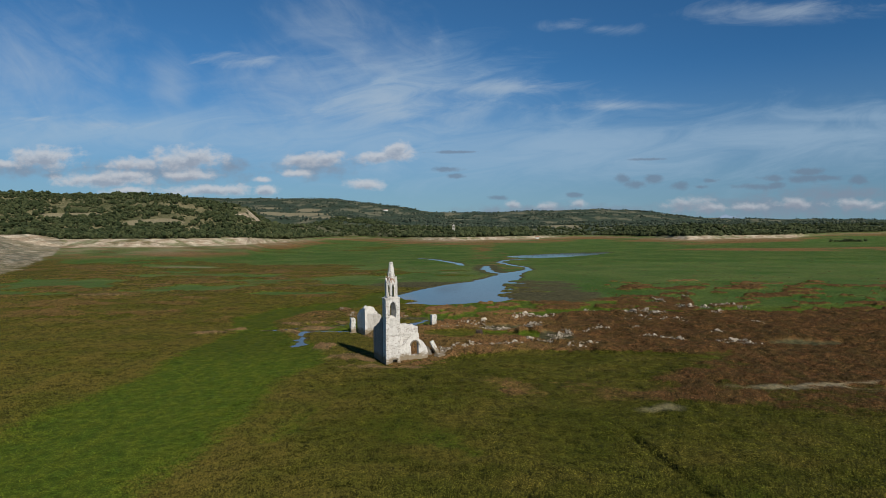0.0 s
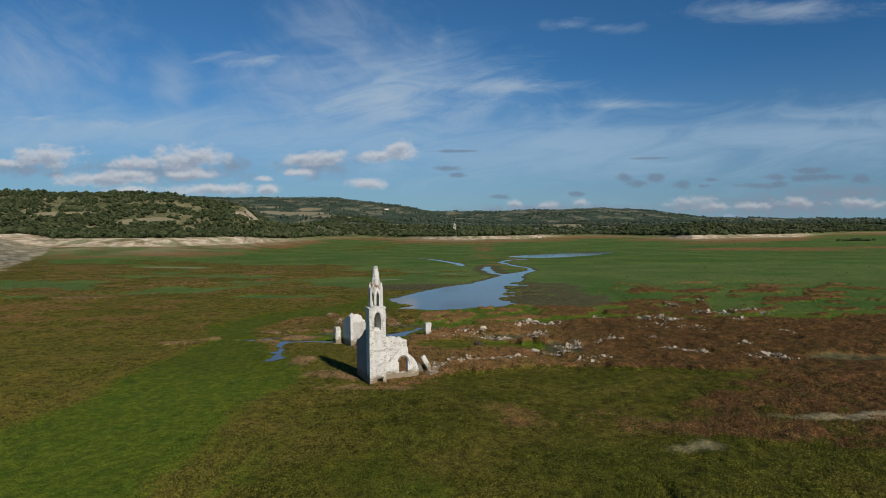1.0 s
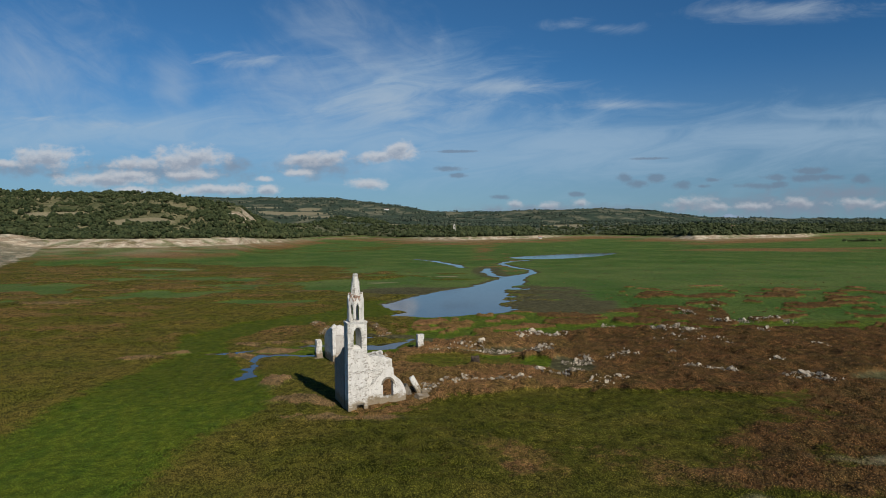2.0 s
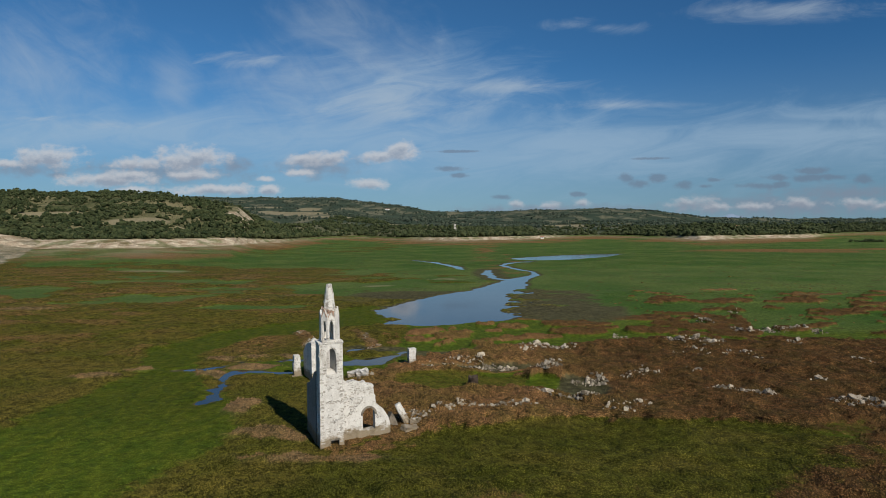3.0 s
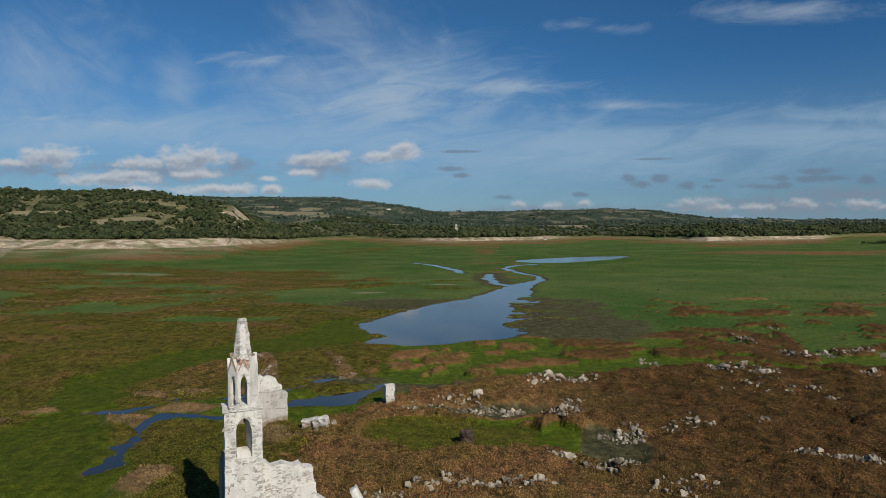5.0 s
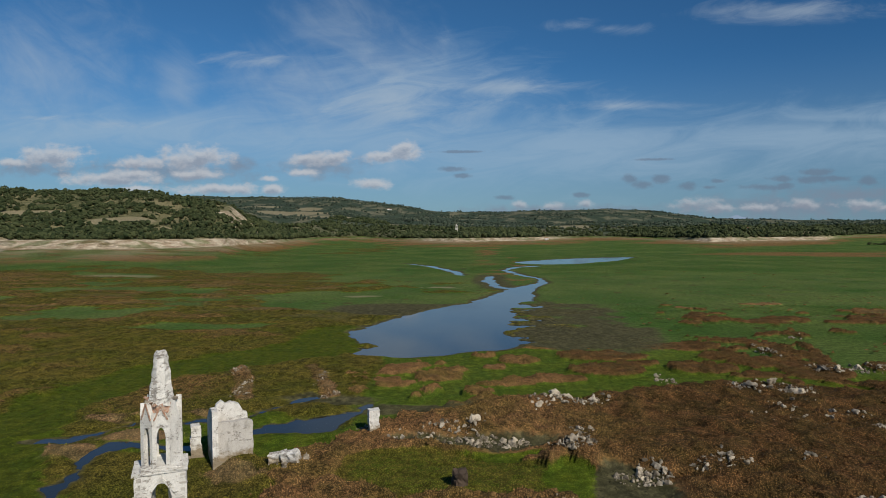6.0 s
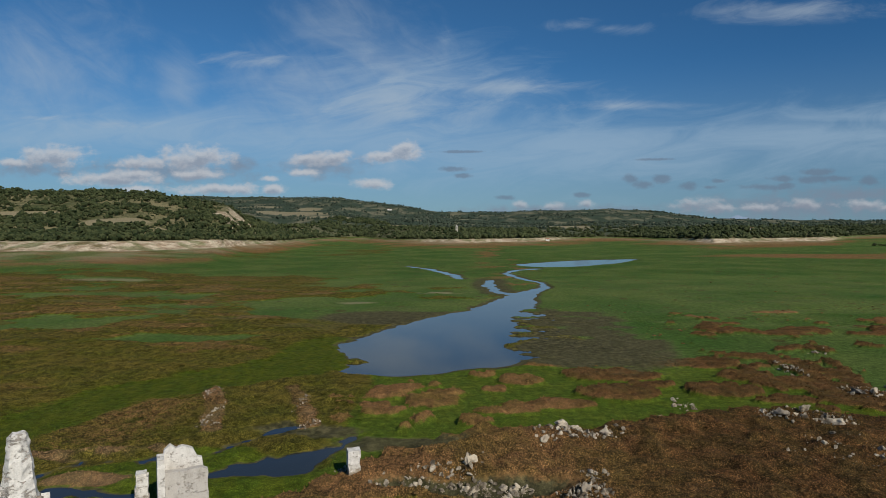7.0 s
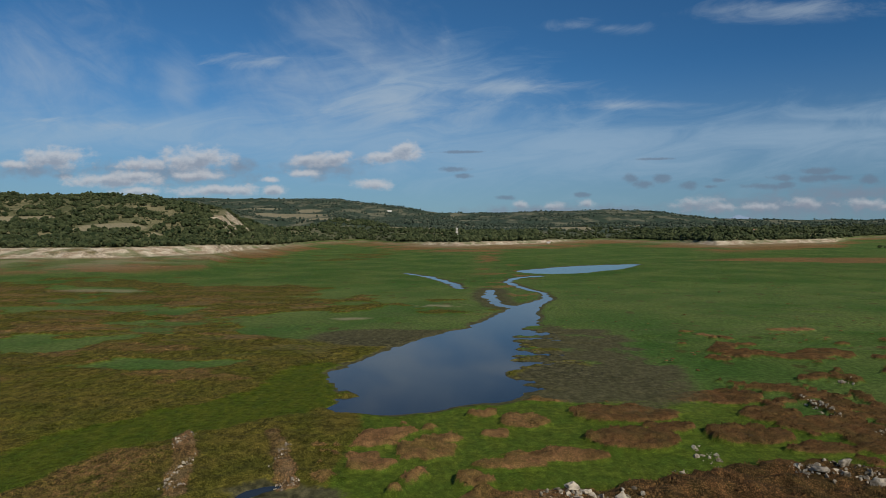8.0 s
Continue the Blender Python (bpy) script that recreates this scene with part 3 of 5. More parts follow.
def cover(x, y):
    """Weights of green, brown, mud and rush, and of sand, hillside, bare bank and short turf (on hills: distance haze);
    the rest is olive marsh.
    """
    wx = x + 5 * (fbm(x / 9, y / 9, 4, 11) - 0.5)
    wy = y + 5 * (fbm(x / 9, y / 9, 4, 12) - 0.5)
    ragged = fbm(x / 1.5, y / 1.2, 3, 14) - 0.5
    water = water_distance(x, y)
    depth, bearing, s = shore(x, y)
    hum = hummocks(x, y)
    near_by = smooth(300, 220, y)
    south, north = south_edge(x), north_edge(x)
    lush = lush_side(wx, wy)
    lush_w = smooth(-1, 1, (lush + 3 * ragged) / (2.0 + 6 * smooth(112, 80, y)))
    # short turf: the meadow by the pond and the great plain
    meadow = smooth(-1.5, 1.5, wy - north + 2 * ragged) * smooth(-12, -5, wx) * smooth(196, 180, y)
    east_plain = smooth(-6, 6, wy - np.interp(x, [-30, 15, 28, 45, 60, 200, 400], [360, 330, 205, 178, 160, 170, 215])) * smooth(-5, 10, x)
    bias = np.interp(y, [150, 195, 202, 225, 262, 275, 365, 385], [-0.5, -0.40, -0.07, -0.05, -0.06, -0.13, -0.09, 0.15]) + 0.30 * smooth(-75, -40, x) * smooth(225, 245, y)
    west_plain = smooth(-0.025, 0.025, fbm(x / 30, y / 22, 6, 21, 0.6) - 0.5 + bias)
    plain = np.maximum(east_plain, west_plain * smooth(185, 200, y))
    turf = np.maximum(meadow, plain)
    yard_grass = smooth(0.8, -0.8, oval(wx, wy, 4.0, 121.5, 10.5, 5.6))
    short_yard = np.maximum(smooth(0.8, -0.8, oval(wx, wy, 15.2, 121.5, 2.8, 4.6)), smooth(0.6, -0.6, oval(wx, wy, 9, 127.3, 5, 1.0)))
    strip = np.maximum(smooth(0.8, -0.8, chain(wx, wy, GREEN_STRIP)), smooth(0.8, -0.8, oval(wx, wy, 44, 101.5, 4.6, 3.4)))
    green = np.maximum(np.maximum(lush_w, turf), np.maximum(short_yard, strip))
    green = np.maximum(green, 0.55 * smooth(-26, -16, x) * smooth(90, 70, y + 0.6 * np.abs(x + 12)) * smooth(0.35, 0.65, fbm(x / 6, y / 6, 3, 23)))
    green = np.maximum(green, 0.8 * smooth(1.5, -1.5, oval(wx, wy, -20, 132, 14, 7)))
    green = np.maximum(green, 0.45 * yard_grass)
    # brown marsh plants: how likely they are, then whole cushions of them
    belt = smooth(-5, 4, wy - south + 4 * ragged) * smooth(2, -2, wy - north) * smooth(-17, -8, x) * (0.62 + 0.38 * smooth(-3, 5, x))
    edge = np.interp(y, [60, 68, 73, 76, 80, 90, 95, 100, 108], [60, 46, 36, 23, 19, 30, 36, 40, 34])
    blotch = 0.5 + 0.5 * smooth(0.3, 0.62, fbm(x / 4, y / 3, 4, 53))
    east = smooth(-7, 7, wx - edge) * smooth(113, 104, y) * (0.45 + 0.5 * smooth(66, 80, wy))
    soft = 0.6 * smooth(8, -6, oval(wx, wy, 12, 82, 15, 6))
    likely = belt + 0.0
    likely *= 1 - 0.95 * np.maximum(np.maximum(yard_grass, short_yard), strip)
    for cx, cy, rx, ry in MEADOW_ISLANDS + EAST_ISLANDS:
        likely = np.maximum(likely, smooth(1.2, -1.2, oval(x, y, cx, cy, rx, ry)))
    likely = np.maximum(likely, smooth(2.2, -2.2, chain(wx, wy, NE_TONGUE) - 0.8) * (0.25 + 0.75 * smooth(0.40, 0.56, fbm(x / 5, y / 4, 3, 64))))
    for px, py, r in NE_PADS:
        likely = np.maximum(likely, smooth(1.4, -1.4, np.hypot((x - px) / 1.5, y - py) - r))
    likely = np.maximum(likely, (0.25 + 0.42 * smooth(0.42, 0.62, fbm(x / 5, y / 4, 4, 66))) * smooth(2, -4, oval(wx, wy, -4, 156, 10, 12)))
    likely = np.maximum(likely, 0.75 * smooth(0.58, 0.68, fbm(x / 7, y / 4.5, 4, 63)) * smooth(44, 56, x) * smooth(142, 152, y) * smooth(260, 200, y))
    mats = np.zeros(np.shape(x))
    for cx, cy, rx, ry in MATS:
        mats = np.maximum(mats, smooth(0.5, -0.5, oval(x, y, cx, cy, rx, ry) + 1.6 * ragged))
    rows = np.zeros(np.shape(x))
    for row in WALL_ROWS:
        rows = np.maximum(rows, smooth(0.35, -0.35, chain(x, y, row) + 1.2 * ragged))
    brown = smooth(0.40, 0.60, likely + 0.45 * (hum - 0.55) * smooth(0.02, 0.3, likely) + 0.3 * ragged)
    gold = 0.55 * smooth(0.42, 0.6, fbm(x / 16, y / 7, 6, 54, 0.6)) * smooth(-18, -34, x) * smooth(115, 150, y) * smooth(480, 330, y)
    far_fields = 0.85 * smooth(0.40, 0.46, fbm(x / 60, y / 12, 5, 70)) * smooth(10, -20, oval(x, y, 400, 560, 230, 55))
    pads_far = (0.35 + 0.4 * smooth(0, 40, x)) * smooth(0.60, 0.64, fbm(x / 22, y / 20, 6, 69, 0.6)) * smooth(225, 260, y) * (1 - smooth(-40, 0, s)) * (1 - 0.6 * smooth(30, 60, x))
    brown = np.maximum.reduce([brown, east * blotch, soft * blotch, gold * (1 - lush_w) * (1 - plain), far_fields, pads_far, mats, rows])
    brown *= 1 - 0.8 * lush_w * (1 - mats)
    # mud round the water and in the trampled yard
    mud = smooth(3.2, -0.5, water + 2 * ragged) * smooth(150, 165, y) * (1 - 0.9 * smooth(-2, -8, x) * smooth(200, 190, y))
    mud = np.maximum(mud, smooth(0.9, -0.3, water))
    wet = smooth(0.36, 0.56, fbm(x / 9, y / 6, 5, 87))
    mud = np.maximum(mud, (0.45 + 0.5 * wet) * smooth(5, -7, oval(wx, wy, 34, 213, 15, 44)))
    mud = np.maximum(mud, 0.85 * smooth(4, -6, oval(wx, wy, -8, 232, 30, 14)))
    mud = np.maximum(mud, 0.9 * smooth(2, -2, oval(wx, wy, 24, 190, 9, 13)))
    mud = np.maximum(mud, 0.7 * smooth(12, 2, chain(wx, wy, OXBOW)))
    mud = np.maximum(mud, 0.9 * smooth(1.0, -1.0, oval(wx, wy, 20, 119.5, 3.4, 5.6)))
    mud = np.maximum(mud, 0.95 * smooth(0.8, -0.8, oval(wx, wy, 6, 130.2, 9, 1.8)))
    mud = np.maximum(mud, 0.8 * smooth(1.2, -1.0, oval(wx, wy, -1, 142.0, 8, 2.0)))
    mud = np.maximum(mud, 0.8 * smooth(1.2, -1.0, oval(wx, wy, -13, 145.5, 7, 2.4)))
    mud = np.maximum(mud, 0.85 * smooth(1.0, -1.0, oval(wx, wy, 62, 111, 6, 2.2)))
    mud = np.maximum(mud, 0.45 * smooth(0.55, 0.66, fbm(x / 16, y / 7, 4, 81)) * smooth(190, 215, y) * smooth(420, 300, y))
    mud = np.maximum(mud, 0.40 * west_plain * smooth(190, 205, y) * smooth(430, 330, y))
    mud *= 1 - 0.9 * np.maximum(mats, rows)
    # pale dry sand and the shore
    sand = smooth(0.5, -0.6, oval(wx, wy, 23.6, 74.2, 1.9, 0.9)) * 0.6
    sand = np.maximum(sand, smooth(0.8, -0.6, oval(wx, wy, 52, 81.8, 15, 1.5)) * smooth(0.35, 0.55, fbm(x / 6, y / 0.9, 3, 91)) * 0.8)
    sand = np.maximum(sand, 0.7 * smooth(1, -2, oval(wx, wy, -28, 262, 6, 3)))
    sand = np.maximum(sand, 0.75 * smooth(0.5, 0.62, fbm(x / 3, y / 3, 2, 92)) * smooth(0.5, -1, oval(wx, wy, -8, 292, 16, 4)))
    sand = np.maximum(sand, 0.6 * smooth(1, -3, oval(wx, wy, -158, 345, 22, 7)))
    for cx, cy, rx, ry in FIELDS:
        sand = np.maximum(sand, 0.8 * smooth(0.10, -0.05, (np.abs((x - cx) / rx) ** 4 + np.abs((y - cy) / ry) ** 4) ** 0.25 - 1))
    scar = np.zeros(np.shape(x))
    for cx, cy, rx, ry in SCARS:
        scar = np.maximum(scar, smooth(0.3, -0.2, np.hypot((x - cx) / rx, (y - cy) / ry) - 1 + 1.2 * (fbm(x / 7, y / 12, 3, 98) - 0.5)))
    hill = smooth(6, 26, s)
    sand = np.where(sand > 0.05, sand, 0)
    sand = np.maximum(sand, 0.22 * mats)
    sand = np.maximum(sand, (0.04 + 0.2 * smooth(0.5, 0.66, fbm(x / 1.1, y / 1.1, 3, 93))) * rows)
    bank = smooth(-16, -9, s) * smooth(22, 13, s) * smooth(0.22, 0.45, np.interp(bearing, SHORE_B, BANK_H) / 8) * (0.42 + 0.58 * smooth(0.36, 0.5, fbm(x / 14, y / 9, 4, 96)))
    dry = smooth(-0.34, -0.06, s / np.interp(bearing, SHORE_B, SHORE_D))
    spur = smooth(-1.5, 1.5, spur_side(x, y) + 6 * ragged)
    hill = np.maximum(hill, spur)
    bank = np.maximum(bank, (0.12 + 0.4 * smooth(0.42, 0.6, fbm(x / 4, y / 4, 4, 95))) * spur)
    bank = np.maximum(bank, 0.9 * scar)
    brown = np.maximum(brown, dry * smooth(2, -8, s) * (0.35 + 0.6 * smooth(0.36, 0.56, fbm(x / 90, y / 45, 5, 97, 0.6))))
    sand = np.maximum(sand, (0.2 + 0.4 * smooth(0.4, 0.6, fbm(x / 30, y / 14, 4, 99))) * dry * smooth(2, -8, s) * smooth(-110, -30, s))
    # dark rushes in the open marsh, russet leaves among the brown plants
    # shade between hummocks is painted in as extra rush and russet
    gaps = smooth(0.5, 0.1, hum)
    rush = 0.75 * smooth(-24, -8, wx) * smooth(4, -3, wy - south) * (0.35 + 0.65 * smooth(0.3, 0.6, fbm(x / 7, y / 5, 3, 85)))
    rush = np.maximum(rush, 0.45 * gaps * near_by * smooth(0.6, 0.2, green))
    rush = np.where(brown > 0.4, (0.10 + 0.8 * smooth(10, 32, wx + 8 * ragged)) * smooth(245, 215, y) + 0.2 * gaps, rush)
    rush *= 1 - 0.8 * np.maximum(yard_grass, mats)
    rush = np.maximum(rush, 0.5 * lush_w * smooth(92, 112, wy) * (1 - mats))
    first = np.stack([np.clip(v, 0, 1) for v in (green, brown, mud, rush)], -1)
    # weight of the haze-tinted colours: turf on the plain, scrub on far hills
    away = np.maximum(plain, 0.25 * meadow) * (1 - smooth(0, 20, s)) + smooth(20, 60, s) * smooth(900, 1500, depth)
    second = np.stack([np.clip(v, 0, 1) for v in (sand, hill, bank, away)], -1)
    return first, second, water


def relief(x, y, first, water):
    """Height of the ground."""
    depth, bearing, s = shore(x, y)
    foot = np.interp(bearing, SHORE_B, SHORE_Z)
    near = np.interp(bearing, SHORE_B, SHORE_D)
    z = foot * np.clip(1 + s / (0.45 * near), 0, 1) ** 2 + 0.0 * x
    z = z + np.interp(bearing, SHORE_B, BANK_H) * smooth(-12, 14, s + 9 * (fbm(x / 9, y / 25, 3, 47) - 0.5))
    rise = np.interp(bearing, SHORE_B, NEAR_H) - foot
    z = z + rise * smooth(0, 1, s / np.interp(bearing, SHORE_B, NEAR_L)) ** 0.8
    top = np.interp(bearing, RIDGE_B, RIDGE_H)
    middle = np.interp(bearing, RIDGE_B, MIDDLE_H)
    far = smooth(1150, 1900, depth) * np.maximum(middle - z, 0)
    z = z + far + (top - middle) * smooth(1900, 3200, depth)
    hills = smooth(10, 120, s)
    z = z + hills * (14 * (fbm(x / 150, y / 150, 4, 101) - 0.5) + smooth(1300, 2500, depth) * 34 * (fbm(x / 420, y / 420, 4, 103) - 0.5))
    z = z + 15 * smooth(-4, 75, spur_side(x, y))
    # marsh relief
    close = smooth(420, 260, depth)
    hummock = hummocks(x, y)
    vary = fbm(x / 9, y / 9, 2, 113)
    small = fbm(x / 0.8, y / 0.8, 2, 112)
    lumps = 0.08 + 0.82 * hummock * (0.45 + 0.9 * vary) + 0.10 * small + 0.55 * smooth(0.42, 0.66, fbm(x / 5.0, y / 4.2, 3, 118)) * smooth(95, 106, y) * smooth(-6, 2, x) * smooth(165, 140, y)
    swell = 0.52 * hummock * smooth(0.25, 0.7, vary) + 0.10 * small
    low = first[..., 0]
    z = z + close * (1 - first[..., 2]) * (first[..., 1] * lumps + (1 - first[..., 1]) * (1 - 0.85 * low) * swell)
    z = z * (1 - 0.6 * smooth(9, 5.5, np.hypot(x + 8, (y - 100) * 1.1))) - 0.16 * smooth(9, 4, np.hypot(x + 8, (y - 100) * 1.1))
    z = z + 0.2 * smooth(5.0, 1.5, np.hypot(x + 4.2, y - 99.6))
    z = z + 0.8 * smooth(2.6, 0.8, np.hypot(x + 15.7, y - 123.3))
    crack = chain(x + 1.2 * (fbm(x / 3, y / 3, 2, 117) - 0.5), y, [(17.6, 66.5, 0.3), (18.6, 60, 0.35), (19.6, 53, 0.3), (20.4, 47, 0.3)])
    z = z - 0.5 * smooth(0.5, -0.2, crack)
    shelf = 0.10 * np.clip(water, -6, 3) - 0.1 + 0.05 * (fbm(x / 3.5, y / 1.1, 3, 119) - 0.5)
    flat = smooth(4, 1, water)
    return z * (1 - flat) + flat * np.minimum(shelf + 0.25 * smooth(0.5, 3, water), z + 2)


def ground_sheet():
    fan = np.concatenate([[-60, -20, -8, -4, -2.4, -1.7, -1.3, -1.1], np.linspace(-0.92, 0.92, 560), [1.1, 1.3, 1.7, 2.4, 4, 8, 20, 60]])
    rows = np.concatenate([[-1500, -800, -400, -200, -100, -50, -10, 15, 28, 36], np.arange(40, 250, 0.42)])
    step, d = 0.5, 250.0
    far = []
    while d < 4700:
        far.append(d)
        step = min(step * 1.007, 1.5) if d < 540 else min(step * 1.022, 0.014 * d + 0.5)
        d += step
    rows = np.concatenate([rows, far])
    width = np.where(rows > 40, rows, 40 + 0.6 * (40 - rows))
    x = 0.26 + fan[None, :] * width[:, None]
    x = np.clip(x, -4900, 4900)
    y = np.repeat((rows + 5.8)[:, None], len(fan), 1)
    first, second, water = cover(x, y)
    z = relief(x, y, first, water)
    n, m = x.shape
    at = np.arange(n * m).reshape(n, m)
    quads = np.stack([at[:-1, :-1], at[:-1, 1:], at[1:, 1:], at[1:, :-1]], -1).reshape(-1, 4)
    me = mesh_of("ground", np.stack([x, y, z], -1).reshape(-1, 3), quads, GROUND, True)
    paint(me, "cover", first.reshape(-1, 4))
    paint(me, "soil", second.reshape(-1, 4))
    return tagged(new("ground", me), "dry lake bed with marsh plants, mud and bushy hills", "ground", kind="structure")


def height_at(x, y):
    x, y = np.atleast_1d(np.asarray(x, float)), np.atleast_1d(np.asarray(y, float))
    first, second, water = cover(x, y)
    return relief(x, y, first, water)


ground_sheet()


def water_sheet(name, x0, x1, y0, y1, label, z=-0.1):
    bm = bmesh.new()
    bmesh.ops.create_grid(bm, x_segments=8, y_segments=8, size=0.5, matrix=Matrix.LocRotScale(((x0 + x1) / 2, (y0 + y1) / 2, z), None, (x1 - x0, y1 - y0, 1)))
    tagged(part(name, bm, WATER), label, "water", kind="structure")


water_sheet("water", -60, 160, 150, 560, "still shallow pond and brook reflecting the sky")
water_sheet("water", -40, 0, 106, 148, "dark shallow pools beside the ruin")


# ---------------------------------------------------------------- plants of the lake bed
def blades(name, label, count, seed, low, high, per, keep):
    """Tufts of leaf blades over the part of the marsh that the flight passes."""
    rng = np.random.default_rng(seed)
    y = 36 + 160 * rng.random(count) ** 1.25
    side = rng.random(count) * 2 - 1
    x = 0.26 + side * (0.82 * (y - 5.8) + 4)
    first, second, water = cover(x, y)
    weight = smooth(36, 46, y) * smooth(1, 0.92, np.abs(side)) * keep(x, y, first) * (water > 1.0) * (1 - second[:, :3].max(-1))
    ok = rng.random(count) < weight
    x, y, first, second, water = x[ok], y[ok], first[ok], second[ok], water[ok]
    z = relief(x, y, first, water)
    n = len(x)
    tall = (low + (high - low) * rng.random((n, per))) * (0.7 + 0.6 * vnoise(x / 1.7, y / 1.7, 7))[:, None]
    turn = rng.random((n, per)) * 2 * np.pi
    away = 0.02 + 0.14 * rng.random((n, per))
    wide = 0.045 + 0.05 * rng.random((n, per))
    lean = tall * (0.1 + 0.5 * rng.random((n, per)))
    bx, by = x[:, None] + away * np.cos(turn), y[:, None] + away * np.sin(turn)
    sx, sy = -np.sin(turn) * wide, np.cos(turn) * wide
    base = np.repeat(z[:, None] - 0.06, per, 1)
    p = np.stack([np.stack([bx - sx, by - sy, base], -1), np.stack([bx + sx, by + sy, base], -1),
                  np.stack([bx + np.cos(turn) * lean, by + np.sin(turn) * lean, z[:, None] + tall], -1)], 2).reshape(-1, 3)
    me = mesh_of(name, p, np.arange(len(p)).reshape(-1, 3), BLADES)
    paint(me, "cover", np.repeat(first, per * 3, 0))
    paint(me, "soil", np.repeat(second, per * 3, 0))
    return tagged(new(name, me), label, "plants", kind="stuff")


blades("marsh_plants", "dense brown dried marsh plants on the lake bed", 120000, 1, 0.10, 0.22, 3, lambda x, y, f: f[:, 1] * (1 - 0.8 * f[:, 2]))
blades("grass", "olive and green marsh grass on the lake bed", 200000, 2, 0.06, 0.16, 3, lambda x, y, f: (1 - f[:, 1]) * (1 - f[:, 2]) * (0.12 + 0.88 * (f[:, 0] < 0.7)))


def cushions(name, label, count, seed, low, high, flat, sprays, keep, start=36, reach=170, dried=False):
    """Low rounded clumps of marsh plants, each with an uneven leafy surface."""
    rng = np.random.default_rng(seed)
    shapes = []
    for k in range(12):
        # a leafy core with blades that spring from it on all sides
        bm = bmesh.new()
        bmesh.ops.create_icosphere(bm, subdivisions=1, radius=0.86)
        for v in bm.verts:
            v.co *= 1 + rng.normal(0, 0.14)
        for _ in range(sprays):
            a, up = rng.random() * 6.28, rng.random() ** 0.7
            out = math.sqrt(max(0.0, 1 - up * up))
            way = Vector((out * math.cos(a), out * math.sin(a), up))
            side = way.cross(Vector((rng.normal(), rng.normal(), rng.normal()))).normalized() * rng.uniform(0.07, 0.14)
            root, tip = way * rng.uniform(0.6, 0.75), way * rng.uniform(0.95, 1.2) + Vector((rng.normal(0, 0.12), rng.normal(0, 0.12), rng.normal(0, 0.08)))
            bm.faces.new([bm.verts.new(p) for p in (root - side, root + side, tip)])
        bm.verts.index_update()
        shapes.append((np.array([v.co for v in bm.verts]), np.array([[v.index for v in f.verts] for f in bm.faces])))
        bm.free()
    y = start + reach * rng.random(count) ** 1.2
    side = rng.random(count) * 2 - 1
    x = 0.26 + side * (0.82 * (y - 5.8) + 4)
    first, second, water = cover(x, y)
    ok = (rng.random(count) < keep(x, y, first) * smooth(36, 46, y) * smooth(1, 0.92, np.abs(side))) & (water > 0.9) & (np.hypot(x + 8, y - 100) > 6.5)
    if dried:
        first[:, 1], first[:, 3] = 1.0, rng.random(count)
    x, y, first, second, water = x[ok], y[ok], first[ok], second[ok], water[ok]
    z = relief(x, y, first, water)
    size = low + (high - low) * rng.random(len(x)) ** 1.7
    pick = rng.integers(0, 12, len(x))
    all_v, all_t, all_c, all_s, base = [], [], [], [], 0
    for k, (v, t) in enumerate(shapes):
        who = np.nonzero(pick == k)[0]
        a = rng.random(len(who)) * 6.28
        c, s_ = np.cos(a)[:, None], np.sin(a)[:, None]
        w = size[who][:, None]
        h = w * flat * (0.7 + 0.6 * rng.random((len(who), 1)))
        px = (v[None, :, 0] * c - v[None, :, 1] * s_) * w + x[who][:, None]
        py = (v[None, :, 0] * s_ + v[None, :, 1] * c) * w + y[who][:, None]
        all_v.append(np.stack([px, py, v[None, :, 2] * h + z[who][:, None] - 0.02], -1).reshape(-1, 3))
        all_t.append((t[None] + (base + np.arange(len(who)) * len(v))[:, None, None]).reshape(-1, 3))
        all_c.append(np.repeat(first[who], len(v), 0))
        all_s.append(np.repeat(second[who], len(v), 0))
        base += len(who) * len(v)
    me = mesh_of(name, np.concatenate(all_v), np.concatenate(all_t), CUSHION, True)
    paint(me, "cover", np.concatenate(all_c))
    paint(me, "soil", np.concatenate(all_s))
    return tagged(new(name, me), label, "plants", kind="stuff")


cushions("marsh_tussocks", "bushy brown tussocks of dried marsh plants", 52000, 21, 0.14, 0.32, 0.36, 22, lambda x, y, f: 0.75 * smooth(0.35, 0.6, f[:, 1]) * (1 - smooth(0.3, 0.6, f[:, 2])) * (0.35 + 0.65 * (x > -14)))
cushions("rush_tussocks", "low green and olive clumps of rushes", 30000, 22, 0.12, 0.28, 0.45, 18, lambda x, y, f: 0.75 * smooth(0.4, 0.2, f[:, 1]) * smooth(0.75, 0.3, f[:, 0]) * (1 - smooth(0.2, 0.5, f[:, 2])) * smooth(150, 110, y))
cushions("turf_tufts", "single dry tufts dotted over the short green turf", 16000, 23, 0.22, 0.62, 0.2, 10, lambda x, y, f: (x > 26) * smooth(0.6, 0.8, f[:, 0]) * (1 - smooth(0.3, 0.6, f[:, 2])) * (0.03 + 0.5 * smooth(0.58, 0.7, fbm(x / 16, y / 10, 4, 141))), 165, 330, True)


